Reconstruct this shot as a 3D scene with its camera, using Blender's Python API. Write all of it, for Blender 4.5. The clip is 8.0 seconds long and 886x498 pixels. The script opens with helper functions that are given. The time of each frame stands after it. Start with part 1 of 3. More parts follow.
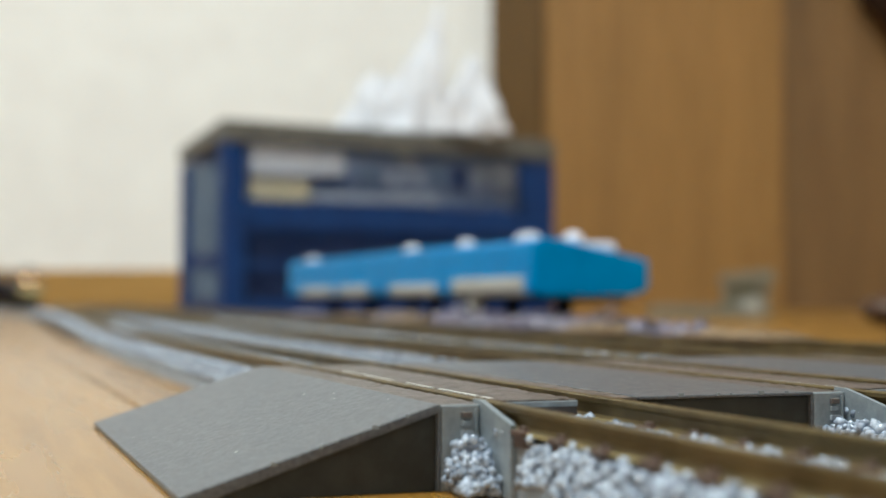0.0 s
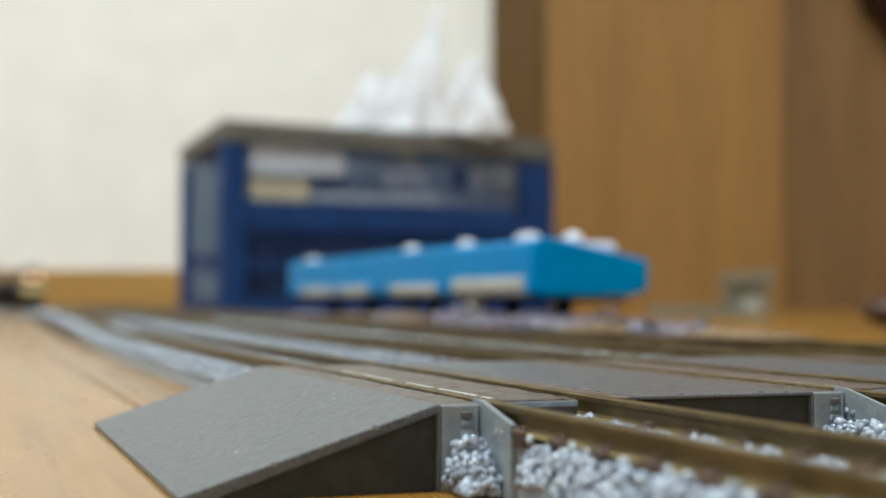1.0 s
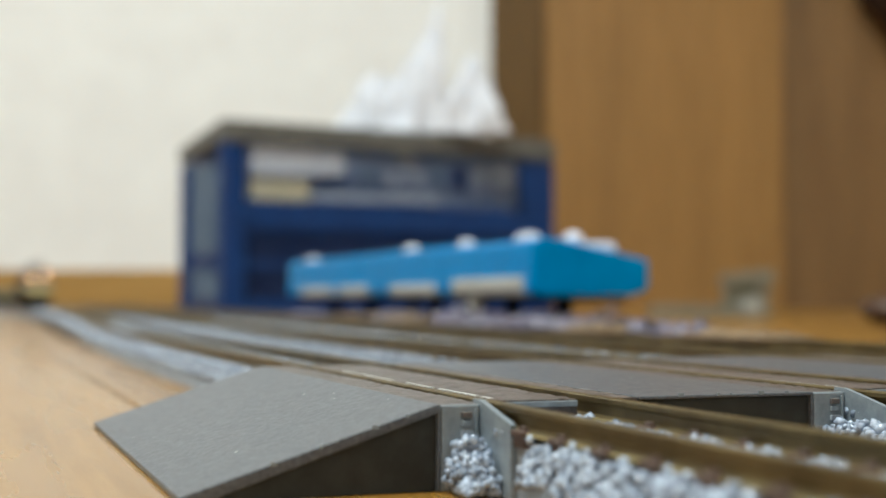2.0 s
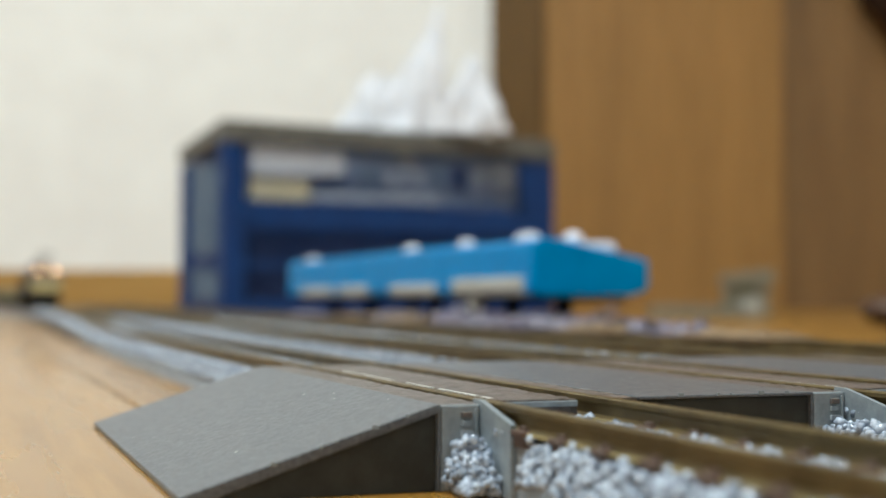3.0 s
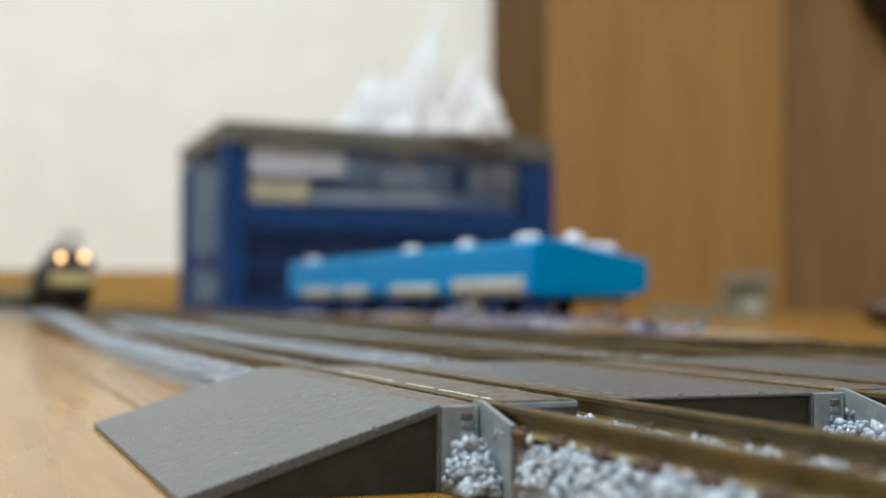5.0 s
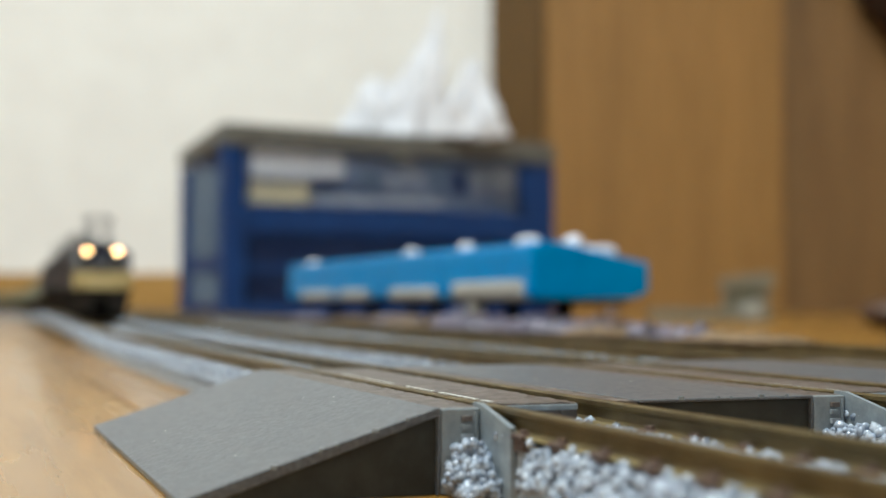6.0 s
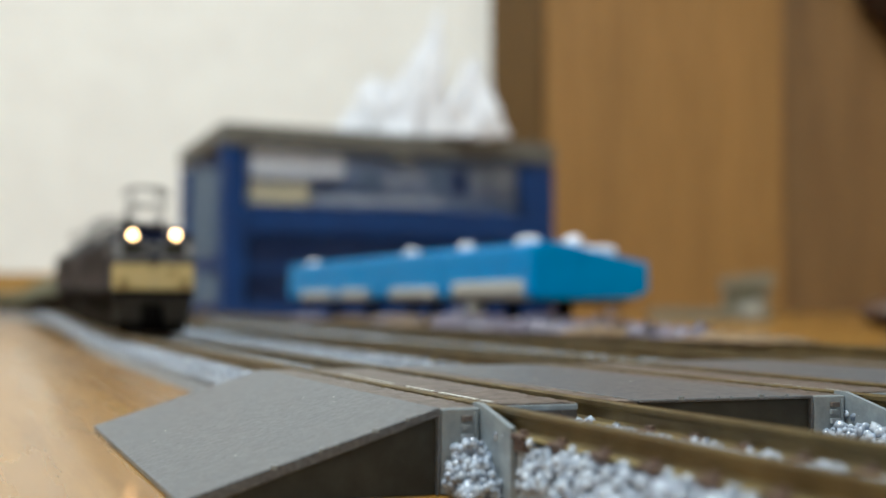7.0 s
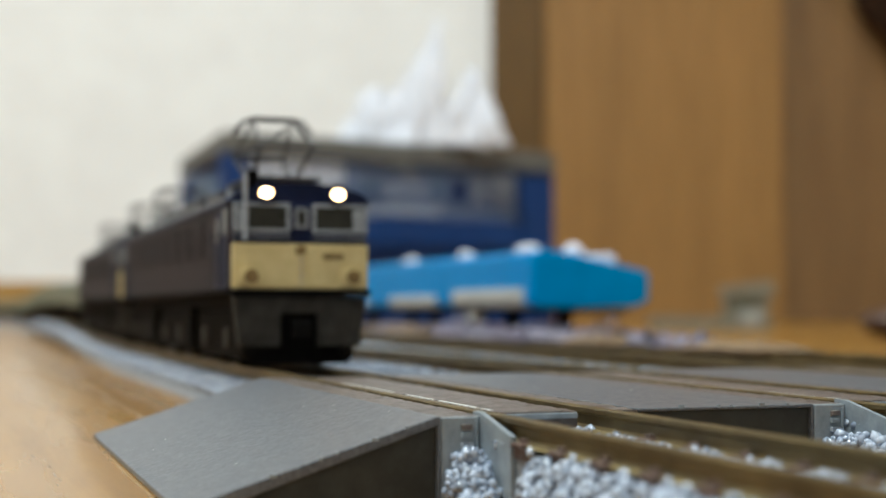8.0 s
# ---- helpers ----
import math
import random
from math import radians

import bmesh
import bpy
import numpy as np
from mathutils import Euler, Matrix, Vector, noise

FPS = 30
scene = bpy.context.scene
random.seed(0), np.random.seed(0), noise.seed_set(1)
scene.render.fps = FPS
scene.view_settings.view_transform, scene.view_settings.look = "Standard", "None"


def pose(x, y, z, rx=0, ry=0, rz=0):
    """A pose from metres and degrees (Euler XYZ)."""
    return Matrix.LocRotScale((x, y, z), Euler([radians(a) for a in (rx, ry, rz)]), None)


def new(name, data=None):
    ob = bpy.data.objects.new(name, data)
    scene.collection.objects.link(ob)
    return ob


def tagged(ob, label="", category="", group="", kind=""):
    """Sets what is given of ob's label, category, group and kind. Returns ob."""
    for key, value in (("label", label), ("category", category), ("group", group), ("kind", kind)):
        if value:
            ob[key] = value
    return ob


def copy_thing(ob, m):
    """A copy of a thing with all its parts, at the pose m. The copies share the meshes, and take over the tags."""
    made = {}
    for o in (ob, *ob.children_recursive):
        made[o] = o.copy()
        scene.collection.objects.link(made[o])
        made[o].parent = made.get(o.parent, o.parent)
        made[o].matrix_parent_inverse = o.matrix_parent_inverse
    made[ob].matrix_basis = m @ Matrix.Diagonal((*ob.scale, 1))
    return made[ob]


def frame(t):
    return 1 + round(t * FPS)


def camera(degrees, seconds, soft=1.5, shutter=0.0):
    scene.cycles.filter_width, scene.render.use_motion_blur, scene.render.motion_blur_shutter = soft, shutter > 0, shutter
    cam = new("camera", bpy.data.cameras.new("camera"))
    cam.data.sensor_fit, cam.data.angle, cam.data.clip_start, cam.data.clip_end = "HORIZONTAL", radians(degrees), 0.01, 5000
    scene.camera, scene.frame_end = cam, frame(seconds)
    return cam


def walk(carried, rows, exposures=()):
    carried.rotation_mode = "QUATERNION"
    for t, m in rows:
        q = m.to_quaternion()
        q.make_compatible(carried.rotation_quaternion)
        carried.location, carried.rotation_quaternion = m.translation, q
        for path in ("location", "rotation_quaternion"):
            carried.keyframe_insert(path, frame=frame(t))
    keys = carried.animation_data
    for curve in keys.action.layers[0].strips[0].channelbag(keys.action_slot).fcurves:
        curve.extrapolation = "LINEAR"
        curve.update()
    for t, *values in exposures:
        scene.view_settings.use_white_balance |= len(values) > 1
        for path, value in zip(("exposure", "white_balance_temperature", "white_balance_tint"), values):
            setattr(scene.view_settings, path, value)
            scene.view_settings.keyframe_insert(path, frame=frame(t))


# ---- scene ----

# ---------------------------------------------------------------- camera
MM = 0.001
EYE = 0.0141            # lens height over the floor
TURN = 19.5             # the tracks' turn against the view, degrees
RAIL = 6.5              # rail tops over the floor, mm
cam = camera(35.6, 8.0, soft=1.5)
cam.data.dof.use_dof = True
cam.data.dof.focus_distance = 0.115
cam.data.dof.aperture_fstop = 31.0


def aim(up):
    return pose(0, 0, EYE, 90 + up, 0, 0)


walk(cam, [(0.0, aim(2.042)), (4.7, aim(2.045)), (5.8, aim(2.183)), (6.5, aim(2.183)), (7.4, aim(2.186)), (7.5, aim(2.206)),
           (7.6, aim(2.23)), (7.7, aim(2.277)), (7.8, aim(2.36)), (7.9, aim(2.44)), (8.0, aim(2.535))],
     [(0.0, 0.06, 5560, -2), (6.0, 0.06, 5560, -2), (8.0, 0.06, 5480, -1)])

# ---------------------------------------------------------------- light
world = bpy.data.worlds.new("room_air")
scene.world = world
world.use_nodes = True
world.node_tree.nodes["Background"].inputs["Color"].default_value = (1.0, 0.93, 0.85, 1)
world.node_tree.nodes["Background"].inputs["Strength"].default_value = 0.05


def area(name, place, size, watts, color):
    data = bpy.data.lights.new(name, "AREA")
    data.shape, data.size, data.energy, data.color = "DISK", size, watts, color
    ob = new(name, data)
    ob.matrix_world = pose(*place)
    return ob


area("ceiling_light_glow", (-0.5, -0.1, 2.27), 0.5, 66, (1.0, 0.96, 0.90))

# ---------------------------------------------------------------- materials


def rgb(h):
    c = [int(h[i:i + 2], 16) / 255 for i in (0, 2, 4)]
    return tuple(x / 12.92 if x < 0.04045 else ((x + 0.055) / 1.055) ** 2.4 for x in c) + (1,)


class Mat:
    """A small wrapper round one node material."""

    def __init__(self, name, rough=0.5, metal=0.0, spec=0.5):
        self.m = bpy.data.materials.new(name)
        self.m.use_nodes = True
        self.t = self.m.node_tree
        self.b = self.t.nodes["Principled BSDF"]
        self.b.inputs["Roughness"].default_value = rough
        self.b.inputs["Metallic"].default_value = metal
        self.b.inputs["Specular IOR Level"].default_value = spec
        self.co = self.t.nodes.new("ShaderNodeTexCoord").outputs["Object"]

    def add(self, kind, **kw):
        n = self.t.nodes.new(kind)
        for k, v in kw.items():
            n.inputs[k].default_value = v
        return n

    def link(self, a, b):
        self.t.links.new(a, b)

    def noise(self, scale, detail=4, stretch=(1, 1, 1), rough=0.6):
        mp = self.add("ShaderNodeMapping")
        mp.inputs["Scale"].default_value = stretch
        self.link(self.co, mp.inputs["Vector"])
        n = self.add("ShaderNodeTexNoise", Scale=scale, Detail=detail, Roughness=rough)
        self.link(mp.outputs["Vector"], n.inputs["Vector"])
        return n.outputs["Fac"]

    def ramp(self, fac, stops):
        r = self.add("ShaderNodeValToRGB")
        e = r.color_ramp.elements
        while len(e) < len(stops):
            e.new(0.5)
        for el, (p, c) in zip(e, stops):
            el.position, el.color = p, c
        self.link(fac, r.inputs["Fac"])
        return r.outputs["Color"]

    def mix(self, fac, a, b, kind="MIX"):
        n = self.t.nodes.new("ShaderNodeMix")
        n.data_type, n.blend_type = "RGBA", kind
        for sock, v in ((n.inputs[0], fac), (n.inputs[6], a), (n.inputs[7], b)):
            if isinstance(v, (int, float, tuple)):
                sock.default_value = v
            else:
                self.link(v, sock)
        return n.outputs[2]

    def color(self, v):
        if isinstance(v, tuple):
            self.b.inputs["Base Color"].default_value = v
        else:
            self.link(v, self.b.inputs["Base Color"])
        return self

    def bump(self, fac, strength=0.3, dist=0.0002):
        n = self.add("ShaderNodeBump", Strength=strength, Distance=dist)
        self.link(fac, n.inputs["Height"])
        self.link(n.outputs["Normal"], self.b.inputs["Normal"])
        return self

    def roughness(self, fac, lo, hi):
        n = self.add("ShaderNodeMapRange")
        n.inputs["To Min"].default_value, n.inputs["To Max"].default_value = lo, hi
        self.link(fac, n.inputs["Value"])
        self.link(n.outputs["Result"], self.b.inputs["Roughness"])
        return self


def plain(name, a, b, scale=900, rough=0.45, metal=0.0, bump=0.15, spec=0.5, fine=6000):
    """Two near colours broken up by noise, with fine relief."""
    m = Mat(name, rough, metal, spec)
    m.color(m.ramp(m.noise(scale), [(0.35, rgb(a)), (0.68, rgb(b))]))
    m.roughness(m.noise(scale * 2.3), max(rough - 0.1, 0.05), min(rough + 0.12, 1))
    if bump:
        m.bump(m.noise(fine, 3), bump, 0.00006)
    return m.m


def wood(name, dark, mid, light, stretch, scale, rough, coat=0.0, spread=0.25):
    m = Mat(name, rough)
    grain = m.noise(scale, 8, stretch, 0.7)
    wide = m.noise(scale * 0.18, 3, stretch)
    base = m.ramp(grain, [(0.3, rgb(dark)), (0.5, rgb(mid)), (0.72, rgb(light))])
    tone = m.ramp(wide, [(0.3, (1 - spread, 1 - spread, 1 - spread, 1)), (0.7, (1, 1, 1, 1))])
    info = m.t.nodes.new("ShaderNodeObjectInfo")
    each = m.ramp(info.outputs["Random"], [(0.0, (0.9, 0.88, 0.86, 1)), (1.0, (1, 1, 1, 1))])
    m.color(m.mix(1.0, m.mix(1.0, base, tone, "MULTIPLY"), each, "MULTIPLY"))
    m.roughness(m.noise(scale * 0.6, 4, stretch), rough - 0.06, rough + 0.1)
    m.bump(grain, 0.12, 0.0002)
    m.b.inputs["Coat Weight"].default_value = coat
    m.b.inputs["Coat Roughness"].default_value = 0.06
    return m.m


WALL = plain("wall_paper", "efedea", "f5f4f1", 14, 0.85, bump=0.4, fine=700)
CEIL = plain("ceiling_paper", "ece8de", "f3efe6", 6, 0.9, bump=0.2, fine=500)
FLOOR = wood("floor_wood", "8d6420", "9e732a", "af843a", (9, 0.7, 9), 34, 0.26, 0.24, 0.2)
DOOR = wood("door_wood", "8d682f", "9d7438", "ae8346", (8, 8, 0.5), 16, 0.5, 0.0, 0.2)
# door wood again, darkened to carry the shade on the set-back panel
SHADY = wood("shaded_door_wood", "6f5029", "7d5c31", "8c6a3c", (8, 8, 0.5), 16, 0.5, 0.0, 0.3)
POST = wood("post_wood", "523802", "5e4206", "6b4e0c", (8, 8, 0.5), 16, 0.55, 0.0, 0.2)
BASE = wood("baseboard_wood", "a37d3c", "b28b47", "c19a56", (0.6, 8, 8), 20, 0.5, 0.0, 0.15)
def speckled(name):
    """Matt grey plastic with a satin grain and a few pale specks."""
    m = Mat(name, 0.4)
    base = m.ramp(m.noise(2600, 5), [(0.34, rgb("474a50")), (0.7, rgb("696c71"))])
    dots = m.add("ShaderNodeTexVoronoi", Scale=420.0)
    m.link(m.co, dots.inputs["Vector"])
    few = m.ramp(dots.outputs["Distance"], [(0.0, (1, 1, 1, 1)), (0.04, (1, 1, 1, 1)), (0.06, (0, 0, 0, 1))])
    some = m.ramp(m.noise(60, 2), [(0.47, (0, 0, 0, 1)), (0.5, (1, 1, 1, 1))])
    m.color(m.mix(m.mix(1.0, few, some, "MULTIPLY"), base, rgb("d5d6d2")))
    m.roughness(m.noise(900), 0.3, 0.5)
    m.bump(m.noise(3000, 5), 0.04, 0.00004)
    return m.m


GREY = speckled("grey_plastic")
PLATE = plain("pale_grey_plastic", "7d858b", "939ba1", 900, 0.35, bump=0.2, fine=3000)
# dark tone for the shade inside the hollow crossing pieces
HOLLOW_SHADE = plain("hollow_shade", "323330", "3e3f3c", 500, 0.6, spec=0.2)
def pebble(name):
    """Glassy pale stones, each of its own tone."""
    m = Mat(name, 0.16, spec=0.8)
    geo = m.t.nodes.new("ShaderNodeNewGeometry")
    own = m.ramp(geo.outputs["Random Per Island"], [(0.0, rgb("2c333f")), (0.25, rgb("69748a")), (0.6, rgb("a0abbe")), (1.0, rgb("cdd6e4"))])
    m.color(m.mix(0.55, own, m.ramp(m.noise(1500), [(0.35, rgb("5b6574")), (0.65, rgb("c6cfdd"))])))
    m.bump(m.noise(3500, 3), 0.35, 0.00006)
    return m.m


STONE = pebble("ballast_stone")
BED = plain("roadbed_plastic", "858d98", "adb4bd", 900, 0.5, bump=0.6, fine=2200)
SLEEPER = plain("sleeper_plastic", "4d3d33", "64524a", 700, 0.5)
BRASS = plain("rail_foot_brass", "8a7c54", "a5976a", 300, 0.45, 0.4)
RAILS = plain("rail_nickel", "5b4d2f", "756642", 260, 0.42, 0.65, bump=0.1)
DECK = plain("deck_plastic", "4c443f", "6a615c", 420, 0.42, bump=0.9, fine=1800, spec=0.7)
SCRATCH = plain("scuffed_edge", "c9c7c2", "e2e0dc", 900, 0.5)
BLUE_P = plain("crate_blue", "082c62", "0d3874", 60, 0.5, spec=0.3)
LID_P = plain("crate_grey", "55544f", "66645e", 60, 0.5)
SKY = plain("sky_blue_plastic", "0080c6", "008ad2", 120, 0.45, spec=0.25)
PAPER = plain("tissue_paper", "d8d9e1", "e6e7ee", 80, 0.9, bump=0.2, fine=400)
NAVY = plain("loco_navy", "0a122c", "0f193a", 500, 0.55, spec=0.15)
CREAM = plain("loco_cream", "c3b27c", "cfbf8b", 500, 0.45)
SILVER = plain("loco_silver", "868c95", "a1a6ad", 600, 0.4, 0.15)
BLACK = plain("loco_black", "0a0909", "141210", 700, 0.8, spec=0.05)
SKIRT = plain("loco_skirt", "262522", "373633", 500, 0.6, spec=0.2)
ROOFG = plain("loco_roof", "2f2f33", "3c3c40", 500, 0.55)
GLASS = plain("loco_glass", "1b1c15", "2b2c24", 300, 0.3, bump=0, spec=0.3)
SIDE_BROWN = plain("loco_side_brown", "1d171c", "2a2227", 420, 0.6, spec=0.12)
RUST = plain("tail_lamp", "69552a", "826a3c", 900, 0.35)
KRAFT = plain("brown_wrapping", "66533c", "826c50", 90, 0.6)
PLUM = plain("purple_wrapping", "4a4350", "6b6474", 90, 0.4)
LILAC = plain("bag_plastic", "47424f", "8a8696", 160, 0.25, bump=0.2, fine=900)
PALE = plain("pale_plastic", "a19e96", "b5b2aa", 200, 0.45)
CLOTH = plain("brown_cloth", "24160b", "301f12", 60, 0.9, bump=0.4, fine=900, spec=0.1)
DUSK = plain("brown_knob", "3d2716", "4d3320", 200, 0.4)
OLIVE = plain("olive_fitting", "6f6a58", "868070", 200, 0.5)
INNER = plain("crate_contents_white", "ecf1f8", "f4f7fc", 40, 0.7)
INNER2 = plain("crate_contents_cream", "e0d8ae", "eae3c0", 40, 0.7)
INNER4 = plain("crate_contents_grey", "bcc5d2", "ced6e2", 40, 0.7)
INNER6 = plain("crate_booklet", "6d7c8c", "8392a0", 30, 0.7)
INNER5 = plain("crate_contents_dull", "8593ae", "98a6bd", 40, 0.7)
INNER3 = plain("crate_contents_dark", "1a2444", "2b365c", 40, 0.7)
WAGON = plain("wagon_grey", "727461", "888a74", 400, 0.55)


def glow(name, color, strength):
    m = Mat(name, 0.4)
    m.color(color)
    m.b.inputs["Emission Color"].default_value = color
    m.b.inputs["Emission Strength"].default_value = strength
    return m.m


LAMP = glow("lamp_glow", (1.0, 0.5, 0.2, 1), 24.0)
TUBE = glow("ceiling_lamp_glow", (1.0, 0.94, 0.86, 1), 4.0)

# ---------------------------------------------------------------- mesh helpers (sizes in mm)


def cuboid(bm, x0, x1, y0, y1, z0, z1, bevel=0.0, verts_only=False):
    r = bmesh.ops.create_cube(bm, size=1.0)["verts"]
    for v in r:
        v.co = Vector((x0 + (v.co.x + 0.5) * (x1 - x0), y0 + (v.co.y + 0.5) * (y1 - y0), z0 + (v.co.z + 0.5) * (z1 - z0)))
    if bevel:
        es = {e for v in r for e in v.link_edges}
        bmesh.ops.bevel(bm, geom=list(es), offset=bevel, segments=2, profile=0.6, affect="EDGES")
    return r if verts_only else bm


def prism(bm, outline, y0, y1, axis="y"):
    """A closed outline of (a, z) pushed out along an axis."""
    def at(a, b, z):
        return (a, b, z) if axis == "y" else (b, a, z)
    n = len(outline)
    a = [bm.verts.new(at(p, y0, z)) for p, z in outline]
    b = [bm.verts.new(at(p, y1, z)) for p, z in outline]
    bm.faces.new(a), bm.faces.new(b[::-1])
    for i in range(n):
        bm.faces.new((a[i], b[i], b[(i + 1) % n], a[(i + 1) % n]))
    bmesh.ops.recalc_face_normals(bm, faces=bm.faces[:])
    return bm


def rod(bm, a, b, r, n=8, r2=None):
    a, b = Vector(a), Vector(b)
    d = b - a
    m = Matrix.Translation((a + b) / 2) @ d.to_track_quat("Z", "Y").to_matrix().to_4x4()
    bmesh.ops.create_cone(bm, cap_ends=True, segments=n, radius1=r, radius2=r if r2 is None else r2, depth=d.length, matrix=m)
    return bm


def mesh(name, bm, material, smooth=False):
    me = bpy.data.meshes.new(name)
    bmesh.ops.scale(bm, vec=(MM, MM, MM), verts=bm.verts[:])
    bmesh.ops.recalc_face_normals(bm, faces=bm.faces[:])
    bm.to_mesh(me)
    bm.free()
    me.materials.append(material)
    if smooth:
        for f in me.polygons:
            f.use_smooth = True
    return me


def part(name, bm, material, parent, label="", smooth=False):
    ob = new(name, mesh(name, bm, material, smooth))
    ob.parent = parent
    if label:
        ob["label"] = label
    return ob


def thing(name, m, label, category, group="", kind=""):
    ob = new(name)
    ob.empty_display_size = 0.01
    ob.matrix_basis = m
    return tagged(ob, label, category, group, kind)


def solid(name, bm, material, label, category, group="", kind="", m=None, smooth=False):
    ob = new(name, mesh(name, bm, material, smooth))
    if m is not None:
        ob.matrix_basis = m
    return tagged(ob, label, category, group, kind)


def box_bm(*dims, bevel=0.0):
    return cuboid(bmesh.new(), *dims, bevel=bevel)


LINE = pose(0, 0, 0, 0, 0, TURN)      # x across the tracks, y along them, away from the camera


def on_line(p, s, z=0.0):
    return LINE @ Matrix.Translation((p * MM, s * MM, z * MM))


# ---------------------------------------------------------------- room
def build_room():
    x0, x1, y0, y1, h = -2300, 1700, -1900, 1800, 2400
    for name, d in (("wall_north", (x0 - 100, x1 + 100, y1, y1 + 100, -20, h)),
                    ("wall_south", (x0 - 100, x1 + 100, y0 - 100, y0, -20, h)),
                    ("wall_west", (x0 - 100, x0, y0, y1, -20, h)), ("wall_east", (x1, x1 + 100, y0, y1, -20, h))):
        solid(name, box_bm(*d), WALL, "off-white papered room wall", "wall", kind="structure")
    solid("ceiling", box_bm(x0 - 100, x1 + 100, y0 - 100, y1 + 100, h, h + 80), CEIL, "off-white papered ceiling", "ceiling", kind="structure")
    lamp = thing("ceiling_lamp", pose(-0.5, -0.1, 2.4), "round white ceiling lamp, switched on", "lamp")
    part("base_plate", rod(bmesh.new(), (0, 0, 0), (0, 0, -50), 240, 40), CEIL, lamp)
    bm = bmesh.new()
    bmesh.ops.create_cone(bm, cap_ends=True, segments=48, radius1=240, radius2=285, depth=60, matrix=Matrix.Translation((0, 0, -82)))
    part("diffuser", bm, TUBE, lamp, "glowing white diffuser")
    bm = box_bm(x0, 62, y1 - 9, y1, 0, 51, bevel=1.5)
    solid("baseboard", bm, BASE, "warm brown wooden baseboard under the wall", "baseboard", kind="structure")
    # floor boards run with the tracks and end at the walls
    floor = thing("floor", pose(0, 0, 0), "light oak floorboards with a satin varnish", "floor", kind="structure")
    part("underlay", box_bm(x0, x1, y0, y1, -20, -9.2), POST, floor)
    for i in range(-46, 46):
        a = 22.9 + i * 75.0
        bm = box_bm(a + 0.25, a + 74.75, -4200, 4200, -9, 0, bevel=0.5)
        bmesh.ops.transform(bm, matrix=LINE, verts=bm.verts[:])
        for co, no in (((x0 + 1, 0, 0), (-1, 0, 0)), ((x1 - 1, 0, 0), (1, 0, 0)), ((0, y0 + 1, 0), (0, -1, 0)), ((0, y1 - 1, 0), (0, 1, 0))):
            cut = bmesh.ops.bisect_plane(bm, geom=bm.verts[:] + bm.edges[:] + bm.faces[:], plane_co=co, plane_no=no, clear_outer=True)
            edges = [e for e in cut["geom_cut"] if isinstance(e, bmesh.types.BMEdge)]
            if edges:
                bmesh.ops.contextual_create(bm, geom=edges)
        if len(bm.verts) < 8:
            bm.free()
            continue
        bmesh.ops.transform(bm, matrix=LINE.inverted(), verts=bm.verts[:])
        ob = part("floorboard", bm, FLOOR, floor)
        ob.matrix_basis = LINE


def build_doorway():
    d = thing("door_1", pose(0, 1.8, 0), "brown wooden sliding door in a darker wooden frame", "door", kind="structure")
    part("door_frame", box_bm(63, 131, -32, 0, 0, 2050, bevel=1.5), POST, d, "dark brown door jamb")
    part("door_panel", box_bm(132, 440, -22, 0, 0, 2000, bevel=1.0), DOOR, d)
    part("door_panel", box_bm(441, 900, -12, 0, 0, 2000, bevel=1.0), SHADY, d, "neighbouring brown door panel, darkened in colour for shade")
    part("lintel", box_bm(131, 900, -32, 0, 2001, 2050, bevel=1.0), POST, d)


def build_cloth():
    """A dark cloth hung beside the door; only its lower hem comes into view."""
    bm = bmesh.new()
    nx, nz = 40, 30
    rows = []
    for j in range(nz):
        v = j / (nz - 1)
        row = []
        for i in range(nx):
            u = i / (nx - 1)
            low = 408 - 120 * min(1, u * 3.2)
            z = low + (1150 - low) * v
            row.append(bm.verts.new((529 + 300 * u - 10 * v, 12 * math.sin(u * 26 + 1.5 * v) + 5 * math.sin(u * 57), z)))
        rows.append(row)
    for j in range(nz - 1):
        for i in range(nx - 1):
            bm.faces.new((rows[j][i], rows[j][i + 1], rows[j + 1][i + 1], rows[j + 1][i]))
    ob = solid("hanging_cloth", bm, CLOTH, "dark brown cloth hanging in front of the door", "cloth", m=pose(0, 1.755, 0), smooth=True)
    sol = ob.modifiers.new("thickness", "SOLIDIFY")
    sol.thickness = 0.002
    part("hook", box_bm(650, 670, 0, 40, 1145, 1165, bevel=2), DUSK, ob)


# ---------------------------------------------------------------- tracks
PITCH = 33.6
FIRST = 42.6            # middle of the nearest track, across
ENDS = (-60, 1500)


def rail_outline(c):
    return [(c - 0.9, 4.7), (c + 0.9, 4.7), (c + 0.85, 4.88), (c + 0.2, 5.1), (c + 0.2, 5.85), (c + 0.42, 6.05), (c + 0.42, 6.38),
            (c + 0.3, 6.5), (c - 0.3, 6.5), (c - 0.42, 6.38), (c - 0.42, 6.05), (c - 0.2, 5.85), (c - 0.2, 5.1), (c - 0.85, 4.88)]


